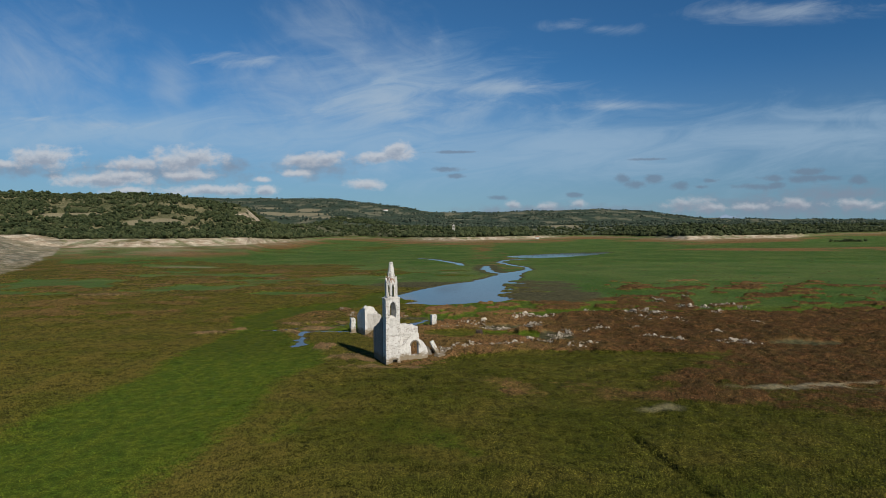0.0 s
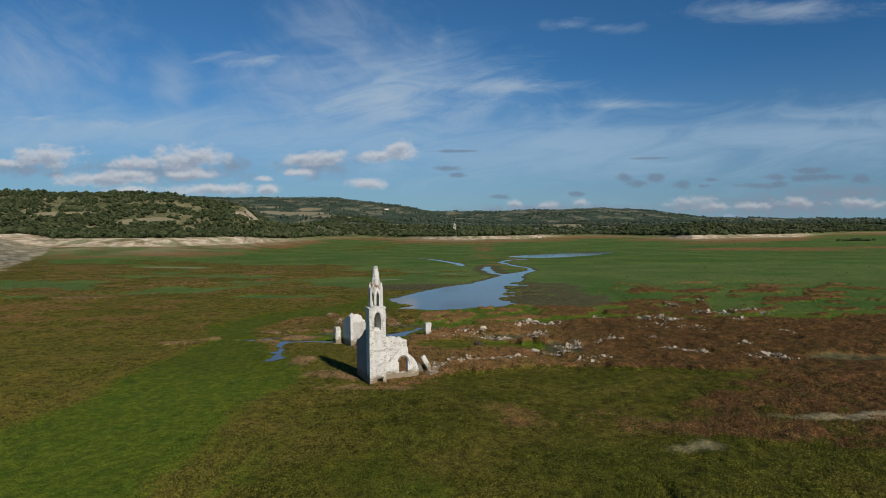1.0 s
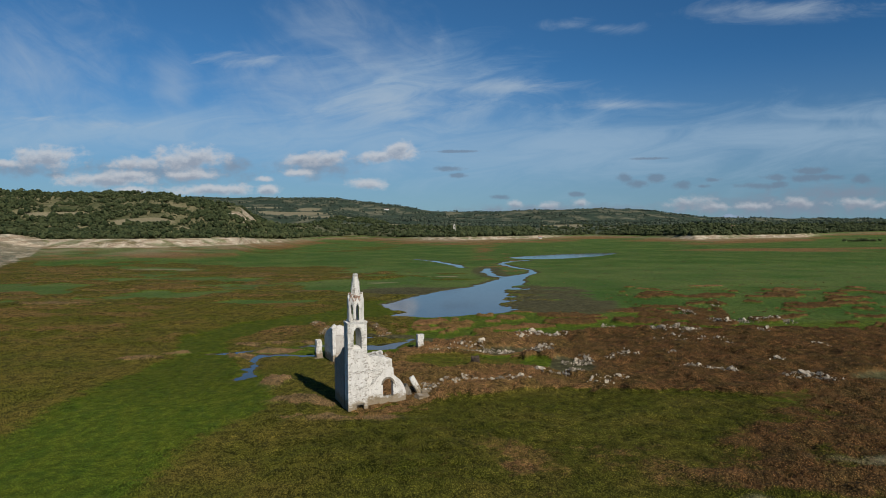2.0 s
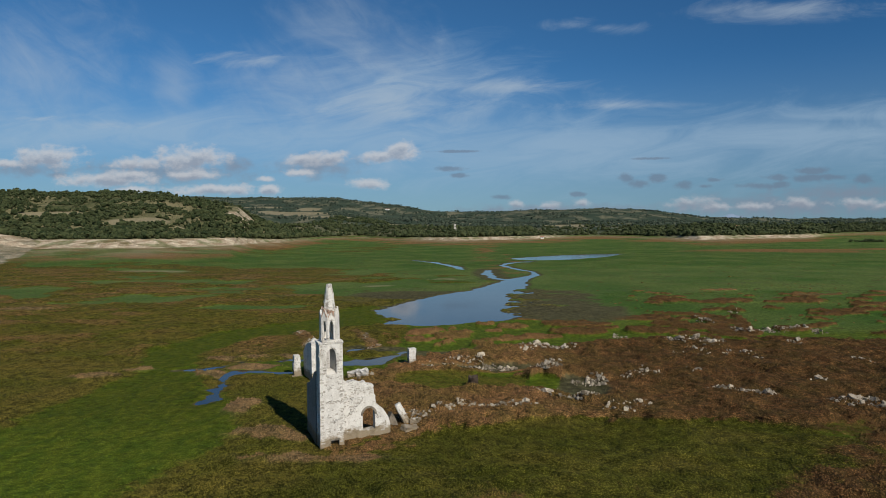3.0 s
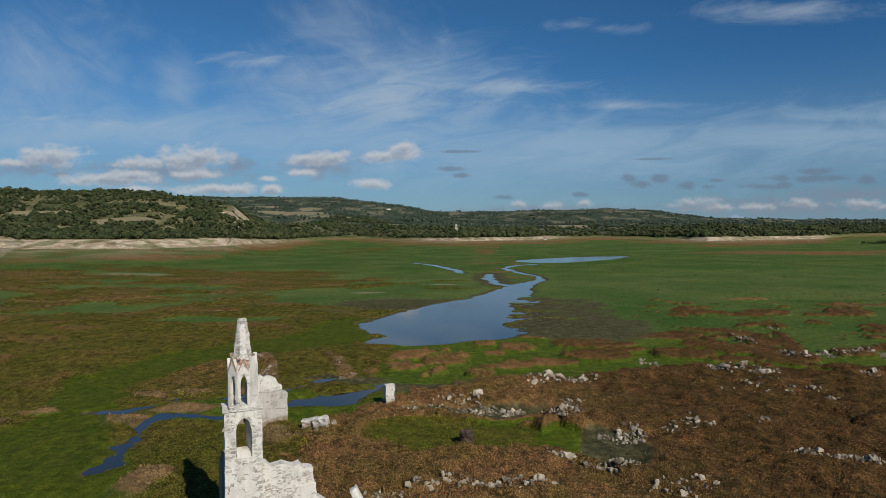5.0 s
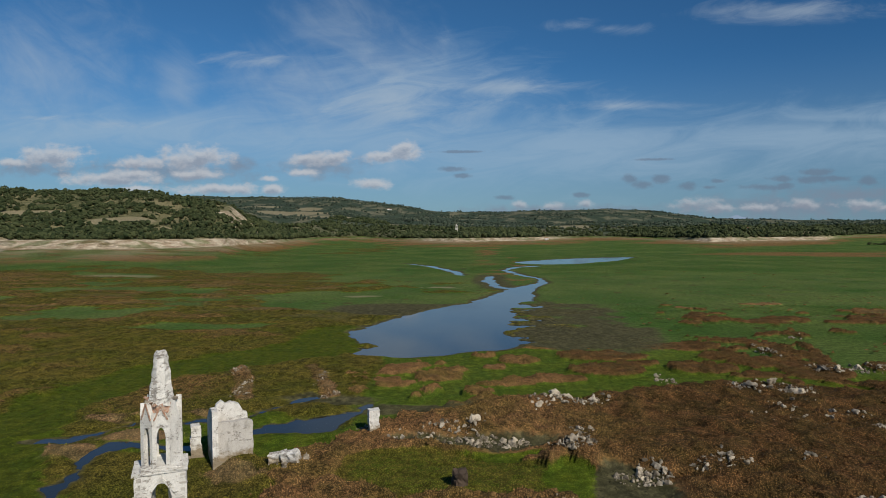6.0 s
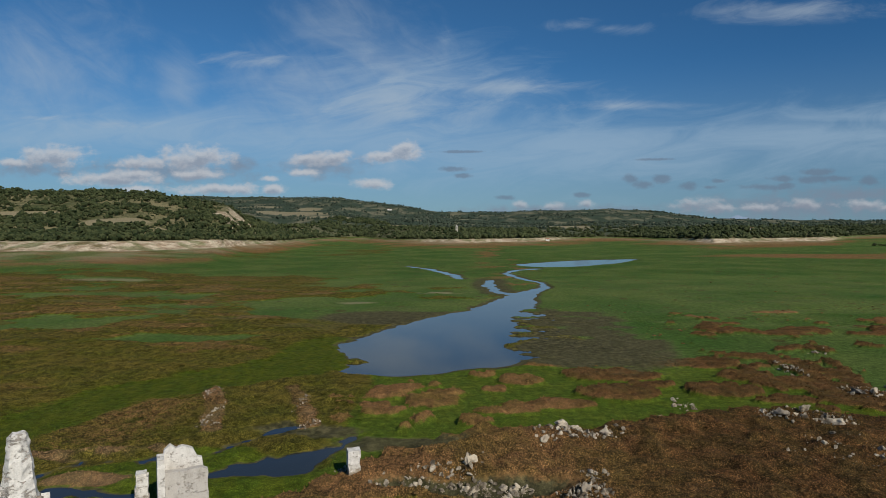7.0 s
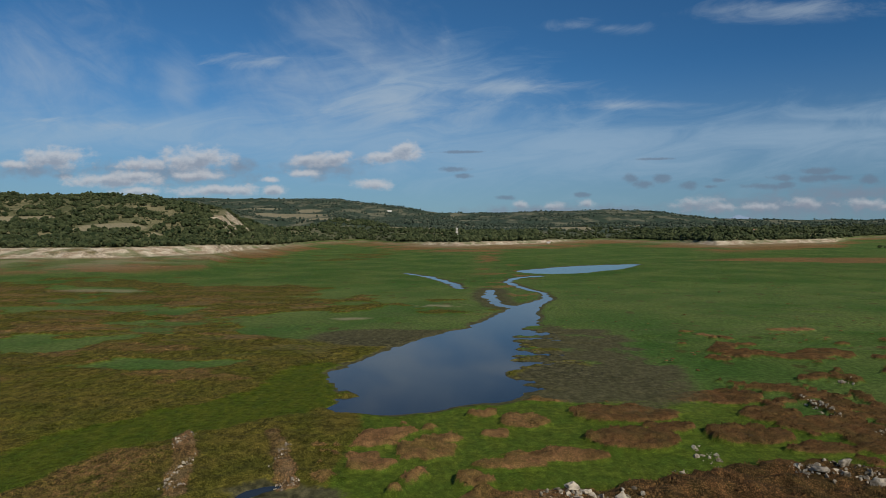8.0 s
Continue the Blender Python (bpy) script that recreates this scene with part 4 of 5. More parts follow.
# ---------------------------------------------------------------- woods and bushes on the hills
def crown_shape(rng, lumps):
    """One bush or tree crown of some lumps with loose leaf clumps round it, about 1 m in radius."""
    bm = bmesh.new()
    for k in range(lumps):
        a = rng.random() * 6.28
        r = 0.0 if k == 0 else 0.35 + 0.4 * rng.random()
        size = 0.55 if k == 0 else 0.28 + 0.24 * rng.random()
        bmesh.ops.create_icosphere(bm, subdivisions=1, radius=size, matrix=Matrix.Translation((r * math.cos(a), r * math.sin(a), 0.35 + 0.65 * rng.random())))
    for v in bm.verts:
        v.co += Vector(rng.normal(0, 0.09, 3))
        v.co.z = max(v.co.z * 0.85, -0.1)
    verts = np.array([v.co for v in bm.verts])
    bmesh.ops.triangulate(bm, faces=bm.faces)
    tris = np.array([[v.index for v in f.verts] for f in bm.faces])
    bm.free()
    return verts, tris


def wood(name, label, x, y, size, seed, sink=0.1, lumps=3, mat=None):
    """Many crowns in one mesh."""
    rng = np.random.default_rng(seed)
    shapes = [crown_shape(rng, lumps) for _ in range(8)]
    z = height_at(x, y)
    pick = rng.integers(0, 8, len(x))
    all_v, all_t, base = [], [], 0
    for k, (v, t) in enumerate(shapes):
        who = np.nonzero(pick == k)[0]
        if not len(who):
            continue
        a = rng.random(len(who)) * 6.28
        c, s_ = np.cos(a)[:, None], np.sin(a)[:, None]
        w = size[who][:, None] * (0.85 + 0.3 * rng.random((len(who), 1)))
        px = (v[None, :, 0] * c - v[None, :, 1] * s_) * w + x[who][:, None]
        py = (v[None, :, 0] * s_ + v[None, :, 1] * c) * w + y[who][:, None]
        pz = (v[None, :, 2] - sink) * w * (0.85 + 0.4 * rng.random((len(who), 1))) + z[who][:, None]
        all_v.append(np.stack([px, py, pz], -1).reshape(-1, 3))
        all_t.append((t[None] + (base + np.arange(len(who)) * len(v))[:, None, None]).reshape(-1, 3))
        base += len(who) * len(v)
    me = mesh_of(name, np.concatenate(all_v), np.concatenate(all_t), mat or FOLIAGE)
    return tagged(new(name, me), label, "trees", kind="stuff")


def in_fields(x, y):
    """Fallow fields and bare slopes, where no bushes grow."""
    open_ = np.full(np.shape(x), False)
    for cx, cy, rx, ry in FIELDS:
        open_ |= (np.abs((x - cx) / rx) ** 4 + np.abs((y - cy) / ry) ** 4) < 1.2
    for cx, cy, rx, ry in SCARS:
        open_ |= ((x - cx) / rx) ** 2 + ((y - cy) / ry) ** 2 < 1.0
    return open_



def scatter(count, seed, b0, b1, d0, d1, dense):
    """Places on the hills between two bearings and two distances behind the shore."""
    rng = np.random.default_rng(seed)
    bearing = b0 + (b1 - b0) * rng.random(count)
    behind = d0 + (d1 - d0) * rng.random(count) ** 1.3
    depth = np.interp(bearing, SHORE_B, SHORE_D) + behind
    x, y = 0.26 + bearing * depth, 5.8 + depth
    _, _, s = shore(x, y)
    ok = (s > 18) & (rng.random(count) < dense(x, y)) & ~in_fields(x, y)
    return x[ok], y[ok], rng


def hill_cover(x, y):
    """How thick the bushes stand on the near hill: dense above the shore, in drifts higher up."""
    _, _, s = shore(x, y)
    drifts = smooth(0.42, 0.54, fbm(x / 30, y / 30, 4, 201))
    return np.clip(0.13 + 0.9 * drifts * (1 - 0.3 * smooth(120, 260, s)) + 0.6 * smooth(110, 40, s), 0, 1)


x, y, rng = scatter(11500, 5, -0.95, -0.30, 12, 420, hill_cover)
wood("hill_woods", "dark green bushes and small trees covering the near hill", x, y, 1.2 + 3.6 * rng.random(len(x)) ** 2.0, 6, lumps=5)
x, y, rng = scatter(6000, 25, -0.95, -0.30, 12, 430, lambda x, y: 0.5 + 0.0 * x)
wood("hill_scrub", "low pale scrub between the trees of the near hill", x, y, 0.5 + 1.0 * rng.random(len(x)) ** 2.0, 26, lumps=2, mat=SCRUB)
x, y, rng = scatter(5200, 7, -0.34, 0.12, 14, 420, lambda x, y: 0.25 + 0.75 * smooth(0.4, 0.6, fbm(x / 70, y / 70, 3, 203)))
wood("shore_woods", "belt of dark green trees along the far shore", x, y, 2.4 + 4.4 * rng.random(len(x)) ** 1.5, 8, lumps=4)
x, y, rng = scatter(8000, 9, 0.10, 0.95, 12, 520, lambda x, y: (0.25 + 0.75 * smooth(0.34, 0.5, fbm(x / 70, y / 70, 3, 205))) * (0.3 + 0.7 * smooth(0.24, 0.30, x / y)))
wood("shore_woods", "dark green trees behind the pale bank", x, y, 2.4 + 4.2 * rng.random(len(x)) ** 1.5, 10, lumps=4)
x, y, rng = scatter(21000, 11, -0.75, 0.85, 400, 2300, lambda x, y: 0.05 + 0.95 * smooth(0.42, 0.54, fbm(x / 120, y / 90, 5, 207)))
wood("distant_woods", "distant scrub and woods on the long hills", x, y, 2.4 + 5.0 * rng.random(len(x)) ** 1.6, 12, lumps=2, mat=HAZY_FOLIAGE)
rng = np.random.default_rng(13)
x = np.concatenate([505 + 40 * rng.random(26), 575 + 70 * rng.random(40)])
y = np.concatenate([800 + 18 * rng.random(26), 735 + 20 * rng.random(40)])
wood("plain_bushes", "low dark bushes standing on the plain", x, y, 2.0 + 1.6 * rng.random(len(x)), 14)
x, y = -300 - 60 * rng.random(60), 330 + 60 * rng.random(60)
wood("spur_bushes", "dark bushes on the bare stony spur", x, y, 2.0 + 2.0 * rng.random(60), 15)


# ---------------------------------------------------------------- the ruined church
def rough(points, step, amount, seed):
    """An outline with more corners, each a little out of place, as broken masonry has."""
    rng = random.Random(seed)
    out = []
    for (ax, ay), (bx, by) in zip(points, points[1:] + points[:1]):
        n = max(1, int(math.hypot(bx - ax, by - ay) / step))
        for k in range(n):
            t = k / n
            j = amount if k else amount * 0.5
            out.append((ax + (bx - ax) * t + rng.uniform(-j, j), ay + (by - ay) * t + rng.uniform(-j, j)))
    return out


def slab(points, near, far, across="v"):
    """A solid from an outline: (u, z) drawn out along v, or (v, z) along u, or (u, v) along z."""
    bm = bmesh.new()
    put = {"v": lambda a, b, d: (a, d, b), "u": lambda a, b, d: (d, a, b), "z": lambda a, b, d: (a, b, d)}[across]
    face = bm.faces.new([bm.verts.new(put(a, b, near)) for a, b in points])
    made = bmesh.ops.extrude_face_region(bm, geom=[face])
    for v in made["geom"]:
        if isinstance(v, bmesh.types.BMVert):
            p = put(0, 0, far - near)
            v.co += Vector(p)
    bmesh.ops.recalc_face_normals(bm, faces=bm.faces)
    bmesh.ops.triangulate(bm, faces=[f for f in bm.faces if len(f.verts) > 4], ngon_method="EAR_CLIP")
    return bm


def block(x0, x1, y0, y1, z0, z1, wear=0.0, seed=0):
    bm = bmesh.new()
    bmesh.ops.create_cube(bm, size=1, matrix=Matrix.LocRotScale(((x0 + x1) / 2, (y0 + y1) / 2, (z0 + z1) / 2), None, (x1 - x0, y1 - y0, z1 - z0)))
    if wear:
        rng = random.Random(seed)
        bmesh.ops.subdivide_edges(bm, edges=bm.edges, cuts=2, use_grid_fill=True)
        for v in bm.verts:
            v.co += Vector([rng.uniform(-wear, wear) for _ in range(3)])
    return bm


def carve(bm, cutters):
    """Cuts openings through a solid."""
    def temp(b):
        me = bpy.data.meshes.new("temp")
        b.to_mesh(me)
        b.free()
        return new("temp", me)
    body = temp(bm)
    for c in cutters:
        tool = temp(c)
        mod = body.modifiers.new("cut", "BOOLEAN")
        mod.operation, mod.solver, mod.object = "DIFFERENCE", "EXACT", tool
        done = bpy.data.meshes.new_from_object(body.evaluated_get(bpy.context.evaluated_depsgraph_get()))
        body.modifiers.clear()
        body.data = done
        bpy.data.objects.remove(tool)
    out = bmesh.new()
    out.from_mesh(body.data)
    bpy.data.objects.remove(body)
    return out


def lancet(middle, half, foot, spring, apex, n=7):
    """The outline of a pointed arch."""
    pts = [(middle - half, foot), (middle + half, foot)]
    for k in range(n + 1):
        t = k / n
        pts.append((middle + half * math.cos(t * math.pi / 2) ** 0.85, spring + (apex - spring) * math.sin(t * math.pi / 2) ** 1.15))
    for k in range(n - 1, -1, -1):
        t = k / n
        pts.append((middle - half * math.cos(t * math.pi / 2) ** 0.85, spring + (apex - spring) * math.sin(t * math.pi / 2) ** 1.15))
    return pts


def bar(a, b, size, depth):
    """A straight moulding from a to b in the plane of the front (u, z), standing proud of it."""
    bm = bmesh.new()
    d = Vector((b[0] - a[0], 0, b[1] - a[1]))
    m = Matrix.Translation(((a[0] + b[0]) / 2, -depth / 2, (a[1] + b[1]) / 2)) @ Matrix.Rotation(-math.atan2(d.z, d.x), 4, "Y")
    bmesh.ops.create_cube(bm, size=1, matrix=m @ Matrix.Diagonal((d.length, depth, size, 1)))
    return bm


def stone_shape(seed, sx, sy, sz, count=11):
    """An angular stone: the hull of some points in a squared ball."""
    rng = random.Random(seed)
    bm = bmesh.new()
    for _ in range(count):
        v = Vector((rng.gauss(0, 1), rng.gauss(0, 1), rng.gauss(0, 1))).normalized()
        v = v / (max(abs(c) for c in v) ** 0.7)
        bm.verts.new((v.x * sx * rng.uniform(0.8, 1), v.y * sy * rng.uniform(0.8, 1), v.z * sz * rng.uniform(0.8, 1)))
    made = bmesh.ops.convex_hull(bm, input=bm.verts)
    loose = [g for g in made["geom_interior"] + made["geom_unused"] if isinstance(g, bmesh.types.BMVert)]
    bmesh.ops.delete(bm, geom=list(set(loose)), context="VERTS")
    return bm


def church():
    thing = tagged(new("church_ruin"), "roofless whitewashed stone church tower with broken nave walls", "ruin")
    thing.matrix_world = pose(-8.7, 98.12, 0, 0, 0, 25)
    w = -2.38
    # tower
    shaft = slab(rough([(w, -1), (0, -1), (0, 3), (-0.03, 7), (-0.05, 10.42), (w + 0.06, 10.42), (w + 0.03, 6)], 0.45, 0.025, 3), 0, 1.75)
    window = slab(lancet(-1.17, 0.5, 7.3, 8.75, 9.85), -0.01, 1.9)
    for v in window.verts:
        if v.co.y > 1:
            v.co.x = -1.22 + (v.co.x + 1.17) * 0.56
    niche = block(-1.32, -0.5, -1, 0.7, -1.5, 0.72)
    tower = part("tower", carve(shaft, [window, niche]), PLASTER, thing)
    part("window_sill", slab([(-0.03, 7.28), (1.2, 7.28), (1.2, 7.62), (0.7, 7.55)], -1.6, -0.74, "u"), PLASTER, tower, "sloping plastered sill")
    for k, (a, b) in enumerate((((-1.86, 9.2), (-1.16, 10.12)), ((-1.16, 10.12), (-0.46, 9.2)))):
        part("hood_moulding", bar(a, b, 0.09, 0.07), PLASTER, tower, "raised plaster moulding over the window")
    part("cornice", block(w - 0.06, 0.04, -0.06, 1.8, 10.34, 10.5, 0.03, 8), PLASTER, tower)
    part("lintel", block(-1.42, -0.4, -0.03, 0.3, 0.72, 0.9, 0.02, 9), GREY_STONE, tower, "grey stone lintel over the low niche")
    # belfry
    belfry = part("belfry_floor", block(-2.05, -0.2, 0.02, 1.72, 10.5, 10.66, 0.02, 10), PLASTER, thing)
    cu, cv, half, edge = -1.12, 0.92, 0.92, 0.385
    for k in range(8):
        turn = Matrix.Translation((cu, cv, 0)) @ Matrix.Rotation(k * math.pi / 4, 4, "Z")
        peak = 13.62 + 0.12 * (k % 3)
        top = [(-edge, 10.6), (edge, 10.6), (edge, 13.28), (0.3, 12.95), (0.14, 13.3), (0.0, peak), (-0.14, 13.3), (-0.3, 12.95), (-edge, 13.24)]
        bm = slab(rough(top, 0.5, 0.012, 20 + k), -half, -half + 0.26)
        if k != 1:
            bm = carve(bm, [slab(lancet(0, 0.2, 10.68, 11.95, 12.55), -2, 0)])
        bm.transform(turn)
        side = part("arcade_wall", bm, PLASTER, thing, "plastered belfry face with a small gable")
        if k in (0, 7):
            for a, b in (((-0.3, 12.93), (0.0, peak - 0.02)), ((0.0, peak - 0.02), (0.3, 12.93))):
                m = bar(a, b, 0.07, 0.04)
                m.transform(turn @ Matrix.Translation((0, -half, 0)))
                part("gable_edge", m, BRICK, side, "bare brick edge of the gable")
    base = bmesh.new()
    bmesh.ops.create_cone(base, cap_ends=True, segments=8, radius1=0.8, radius2=0.62, depth=0.95, matrix=Matrix.Translation((cu, cv, 13.15)))
    rng = random.Random(4)
    bmesh.ops.subdivide_edges(base, edges=base.edges, cuts=2, use_grid_fill=True)
    for v in base.verts:
        v.co += Vector([rng.uniform(-0.06, 0.06) for _ in range(3)])
    part("spire_base", base, BRICK, thing, "broken brick and rubble at the foot of the spire")
    spire = bmesh.new()
    levels = [(13.45, 0.64), (13.9, 0.57), (14.3, 0.54), (14.7, 0.47), (15.1, 0.43), (15.5, 0.37), (15.85, 0.33), (16.05, 0.3), (16.12, 0.22)]
    rings = []
    for z, r in levels:
        rings.append([spire.verts.new((cu + 0.02 + (r + rng.uniform(-0.035, 0.035)) * math.cos(math.pi / 8 + k * math.pi / 4),
                                       cv + (r + rng.uniform(-0.035, 0.035)) * math.sin(math.pi / 8 + k * math.pi / 4), z + rng.uniform(-0.04, 0.04))) for k in range(8)])
    for lower, upper in zip(rings, rings[1:]):
        for k in range(8):
            spire.faces.new((lower[k], lower[(k + 1) % 8], upper[(k + 1) % 8], upper[k]))
    spire.faces.new(rings[-1])
    spire.faces.new(list(reversed(rings[0])))
    bmesh.ops.subdivide_edges(spire, edges=spire.edges, cuts=2, use_grid_fill=True)
    for v in spire.verts:
        v.co += noise.noise_vector(v.co * 4.5) * 0.05
    part("spire", spire, ROUGH_PLASTER, thing, "weathered eight-sided spire with a blunt top")
    for k in range(9):
        a = rng.uniform(2.2, 4.4) if k < 6 else rng.uniform(0, 6.28)
        bm = stone_shape(300 + k, rng.uniform(0.1, 0.2), rng.uniform(0.1, 0.2), rng.uniform(0.1, 0.2))
        bm.transform(Matrix.Translation((cu + 0.66 * math.cos(a), cv + 0.66 * math.sin(a), 13.62 + rng.uniform(-0.05, 0.18))))
        part("rubble_stone", bm, BRICK if k % 2 else GREY_STONE, thing)
    # front wall with its arched window
    front = [(-0.1, -1), (5.15, -1), (5.15, 0.9), (5.02, 1.7), (4.75, 2.35), (4.35, 2.9), (3.9, 3.3), (3.62, 3.45), (3.58, 4.4), (3.42, 4.55), (3.4, 5.5),
             (2.7, 5.62), (2.5, 5.95), (1.9, 5.85), (1.4, 6.15), (0.6, 6.05), (0.3, 6.35), (-0.1, 6.45)]
    arch = [(2.2, 0.95), (3.5, 0.95)] + [(2.85 + 0.65 * math.cos(t * math.pi / 8), 2.45 + 0.72 * math.sin(t * math.pi / 8)) for t in range(9)]
    wall = part("front_wall", carve(slab(rough(front, 0.3, 0.05, 12), 1.05, 1.8), [slab(rough(arch, 0.4, 0.03, 2), 0, 3)]), PLASTER, thing, "broken plastered wall with a round-arched opening")
    part("arch_ring", carve(slab([(2.85 + 0.86 * math.cos(t * math.pi / 10), 2.45 + 0.93 * math.sin(t * math.pi / 10)) for t in range(11)], 1.02, 1.3),
                            [slab([(2.85 + 0.66 * math.cos(t * math.pi / 10), 2.35 + 0.83 * math.sin(t * math.pi / 10)) for t in range(11)] + [(2.19, 2.0), (3.51, 2.0)], 0, 3)]), GREY_STONE, wall, "ring of bare arch stones")
    part("ledge", block(0.02, 3.45, 1.015, 1.06, 4.36, 4.46, 0.03, 6), PLASTER, wall)
    # side wall turned from the sun, its shade put into a darker plaster
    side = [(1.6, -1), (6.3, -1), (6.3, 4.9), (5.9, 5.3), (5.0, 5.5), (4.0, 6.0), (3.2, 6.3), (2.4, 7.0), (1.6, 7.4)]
    part("side_wall", slab(rough(side, 0.35, 0.06, 15), w - 0.1, w + 0.75, "u"), SHADED_PLASTER, thing, "broken side wall stepping down from the tower")
    return thing, tower, wall


_, TOWER, FRONT_WALL = church()


def far_ruin():
    thing = tagged(new("chapel_ruin"), "remains of a small plastered room with thick walls", "ruin")
    thing.matrix_world = pose(-18.3, 122.5, 0, 0, 0, 29)
    part("side_wall", slab(rough([(0, -1), (4.6, -1), (4.6, 3.6), (3.8, 4.3), (2.6, 5.0), (1.2, 5.5), (0, 5.45)], 0.35, 0.06, 41), 0.2, 0.72, "u"), PLASTER, thing, "thick side wall, its end bare and pale")
    part("front_wall", slab(rough([(0.72, 0.6), (1.4, 0.2), (1.5, -1), (3.85, -1), (3.9, 3.9), (3.4, 4.15), (2.0, 4.1), (0.72, 4.2)], 0.35, 0.05, 42), 0.5, 1.1), GREY_PLASTER, thing, "grey plastered wall with a ragged foot")
    part("back_wall", slab(rough([(0.72, -1), (3.6, -1), (3.6, 4.4), (3.2, 4.6), (2.9, 5.3), (2.1, 5.65), (1.6, 5.5), (1.2, 5.9), (0.72, 5.5)], 0.35, 0.06, 43), 1.9, 2.4), PLASTER, thing, "taller broken back wall")
    part("wall_fill", slab(rough([(0.72, -1), (3.6, -1), (3.55, 3.5), (0.72, 3.7)], 0.4, 0.05, 44), 1.1, 1.9), BRICK, thing, "brick and earth between the walls")
    part("wall_foot", slab(rough([(0.72, -1), (1.75, -1), (1.6, 0.45), (0.72, 0.7)], 0.3, 0.05, 45), 0.02, 0.6), PLASTER, thing, "low stump of wall")
    return thing


far_ruin()


def stone_post(x, y, turn, sizes, label, seed):
    """A free-standing pier of a few rough courses."""
    thing = tagged(new("stone_pier"), label, "pier")
    thing.matrix_world = pose(x, y, 0, 0, 0, turn)
    z = -0.4
    for k, (a, b, h) in enumerate(sizes):
        o = 0.04 * ((k % 2) * 2 - 1)
        part("course", block(-a / 2 + o, a / 2 + o, -b / 2, b / 2, z, z + h, 0.035, seed + k), PLASTER, thing)
        z += h
    return thing


stone_post(-4.75, 132.2, 20, [(1.15, 1.05, 0.95), (1.1, 1.0, 0.75), (1.06, 1.0, 0.8), (1.18, 1.08, 0.72)], "free-standing pale pier of squared stone beside a pool", 60)
stone_post(-21.2, 125.9, 27, [(1.5, 1.5, 0.6), (1.0, 1.1, 0.9), (0.96, 1.1, 0.9), (0.9, 1.05, 0.85), (0.8, 1.0, 0.3)], "short broken pier of whitewashed masonry", 70)

# fallen pieces beside the front wall
fallen = tagged(new("fallen_wall"), "fallen plastered wall fragment leaning among stones", "rubble")
fallen.matrix_world = pose(-3.75, 104.3, 0.1, 0, 0, 20)
tilt = Matrix.Translation((0.35, 0, 0.95)) @ Matrix.Rotation(radians(-24), 4, "Y") @ Matrix.Rotation(radians(-14), 4, "X")
bm = block(-0.34, 0.28, -0.55, 0.5, -1.2, 1.45, 0.06, 81)
bm.transform(tilt)
part("slab", bm, PLASTER, fallen, "leaning slab, white on one face")
bm = stone_shape(82, 0.75, 0.7, 1.0, 12)
bm.transform(Matrix.Translation((-0.85, 0.1, 0.65)) @ Matrix.Rotation(radians(-12), 4, "Y"))
part("block", bm, GREY_STONE, fallen, "grey block of rubble masonry")

flat_slab = tagged(new("fallen_slab"), "flat piece of plastered masonry lying on the ground", "rubble")
flat_slab.matrix_world = pose(-2.35, 102.0, 0.35, 6, 10, 35)
part("slab", block(-1.0, 0.9, -0.6, 0.6, -0.35, 0.35, 0.09, 83), ROUGH_PLASTER, flat_slab)
broken_block = tagged(new("fallen_slab"), "broken squared block with white plaster on top", "rubble")
broken_block.matrix_world = pose(-1.9, 103.9, 0.4, -8, 14, 70)
part("slab", block(-0.6, 0.6, -0.5, 0.5, -0.5, 0.5, 0.12, 84), ROUGH_PLASTER, broken_block)
for u, v, h, turn in ((-12.3, 123.6, 0.62, 12), (-10.9, 123.0, 0.55, -18)):
    piece = tagged(new("wall_block"), "tumbled block of white plastered wall among stones", "rubble", "tumbled wall blocks")
    piece.matrix_world = pose(u, v, float(height_at(u, v)[0]) + 0.3, 5, -8, turn)
    part("block", block(-0.85, 0.75, -0.5, 0.5, -0.45, h, 0.1, int(100 + 10 * h + turn)), ROUGH_PLASTER, piece)

# ---------------------------------------------------------------- stones
# place and size of the large stones
YARD_STONES = [(13.9, 114.6, 1.2), (12.7, 115.4, 0.7), (4.1, 109.2, 0.75), (2.9, 109.4, 0.7), (1.3, 109.0, 0.6), (5.8, 109.2, 0.6), (7.0, 107.9, 0.75),
               (10.4, 108.5, 0.9), (9.3, 108.1, 0.6), (17.1, 112.1, 0.8), (18.2, 113.0, 0.7), (17.0, 131.6, 0.8), (15.6, 127.4, 1.1), (16.3, 144.0, 1.3),
               (17.6, 143.2, 0.9), (19.4, 142.3, 0.9), (21.0, 143.2, 1.1), (14.0, 140.0, 0.9), (21.2, 121.8, 0.8), (22.2, 122.7, 0.9), (28.7, 124.4, 0.7), (36.2, 123.9, 0.8), (6.0, 133.4, 1.4),
               (-1.6, 130.6, 0.8), (-1.6, 105.4, 0.6), (23.9, 109.5, 0.6), (21.5, 107.0, 0.6)]
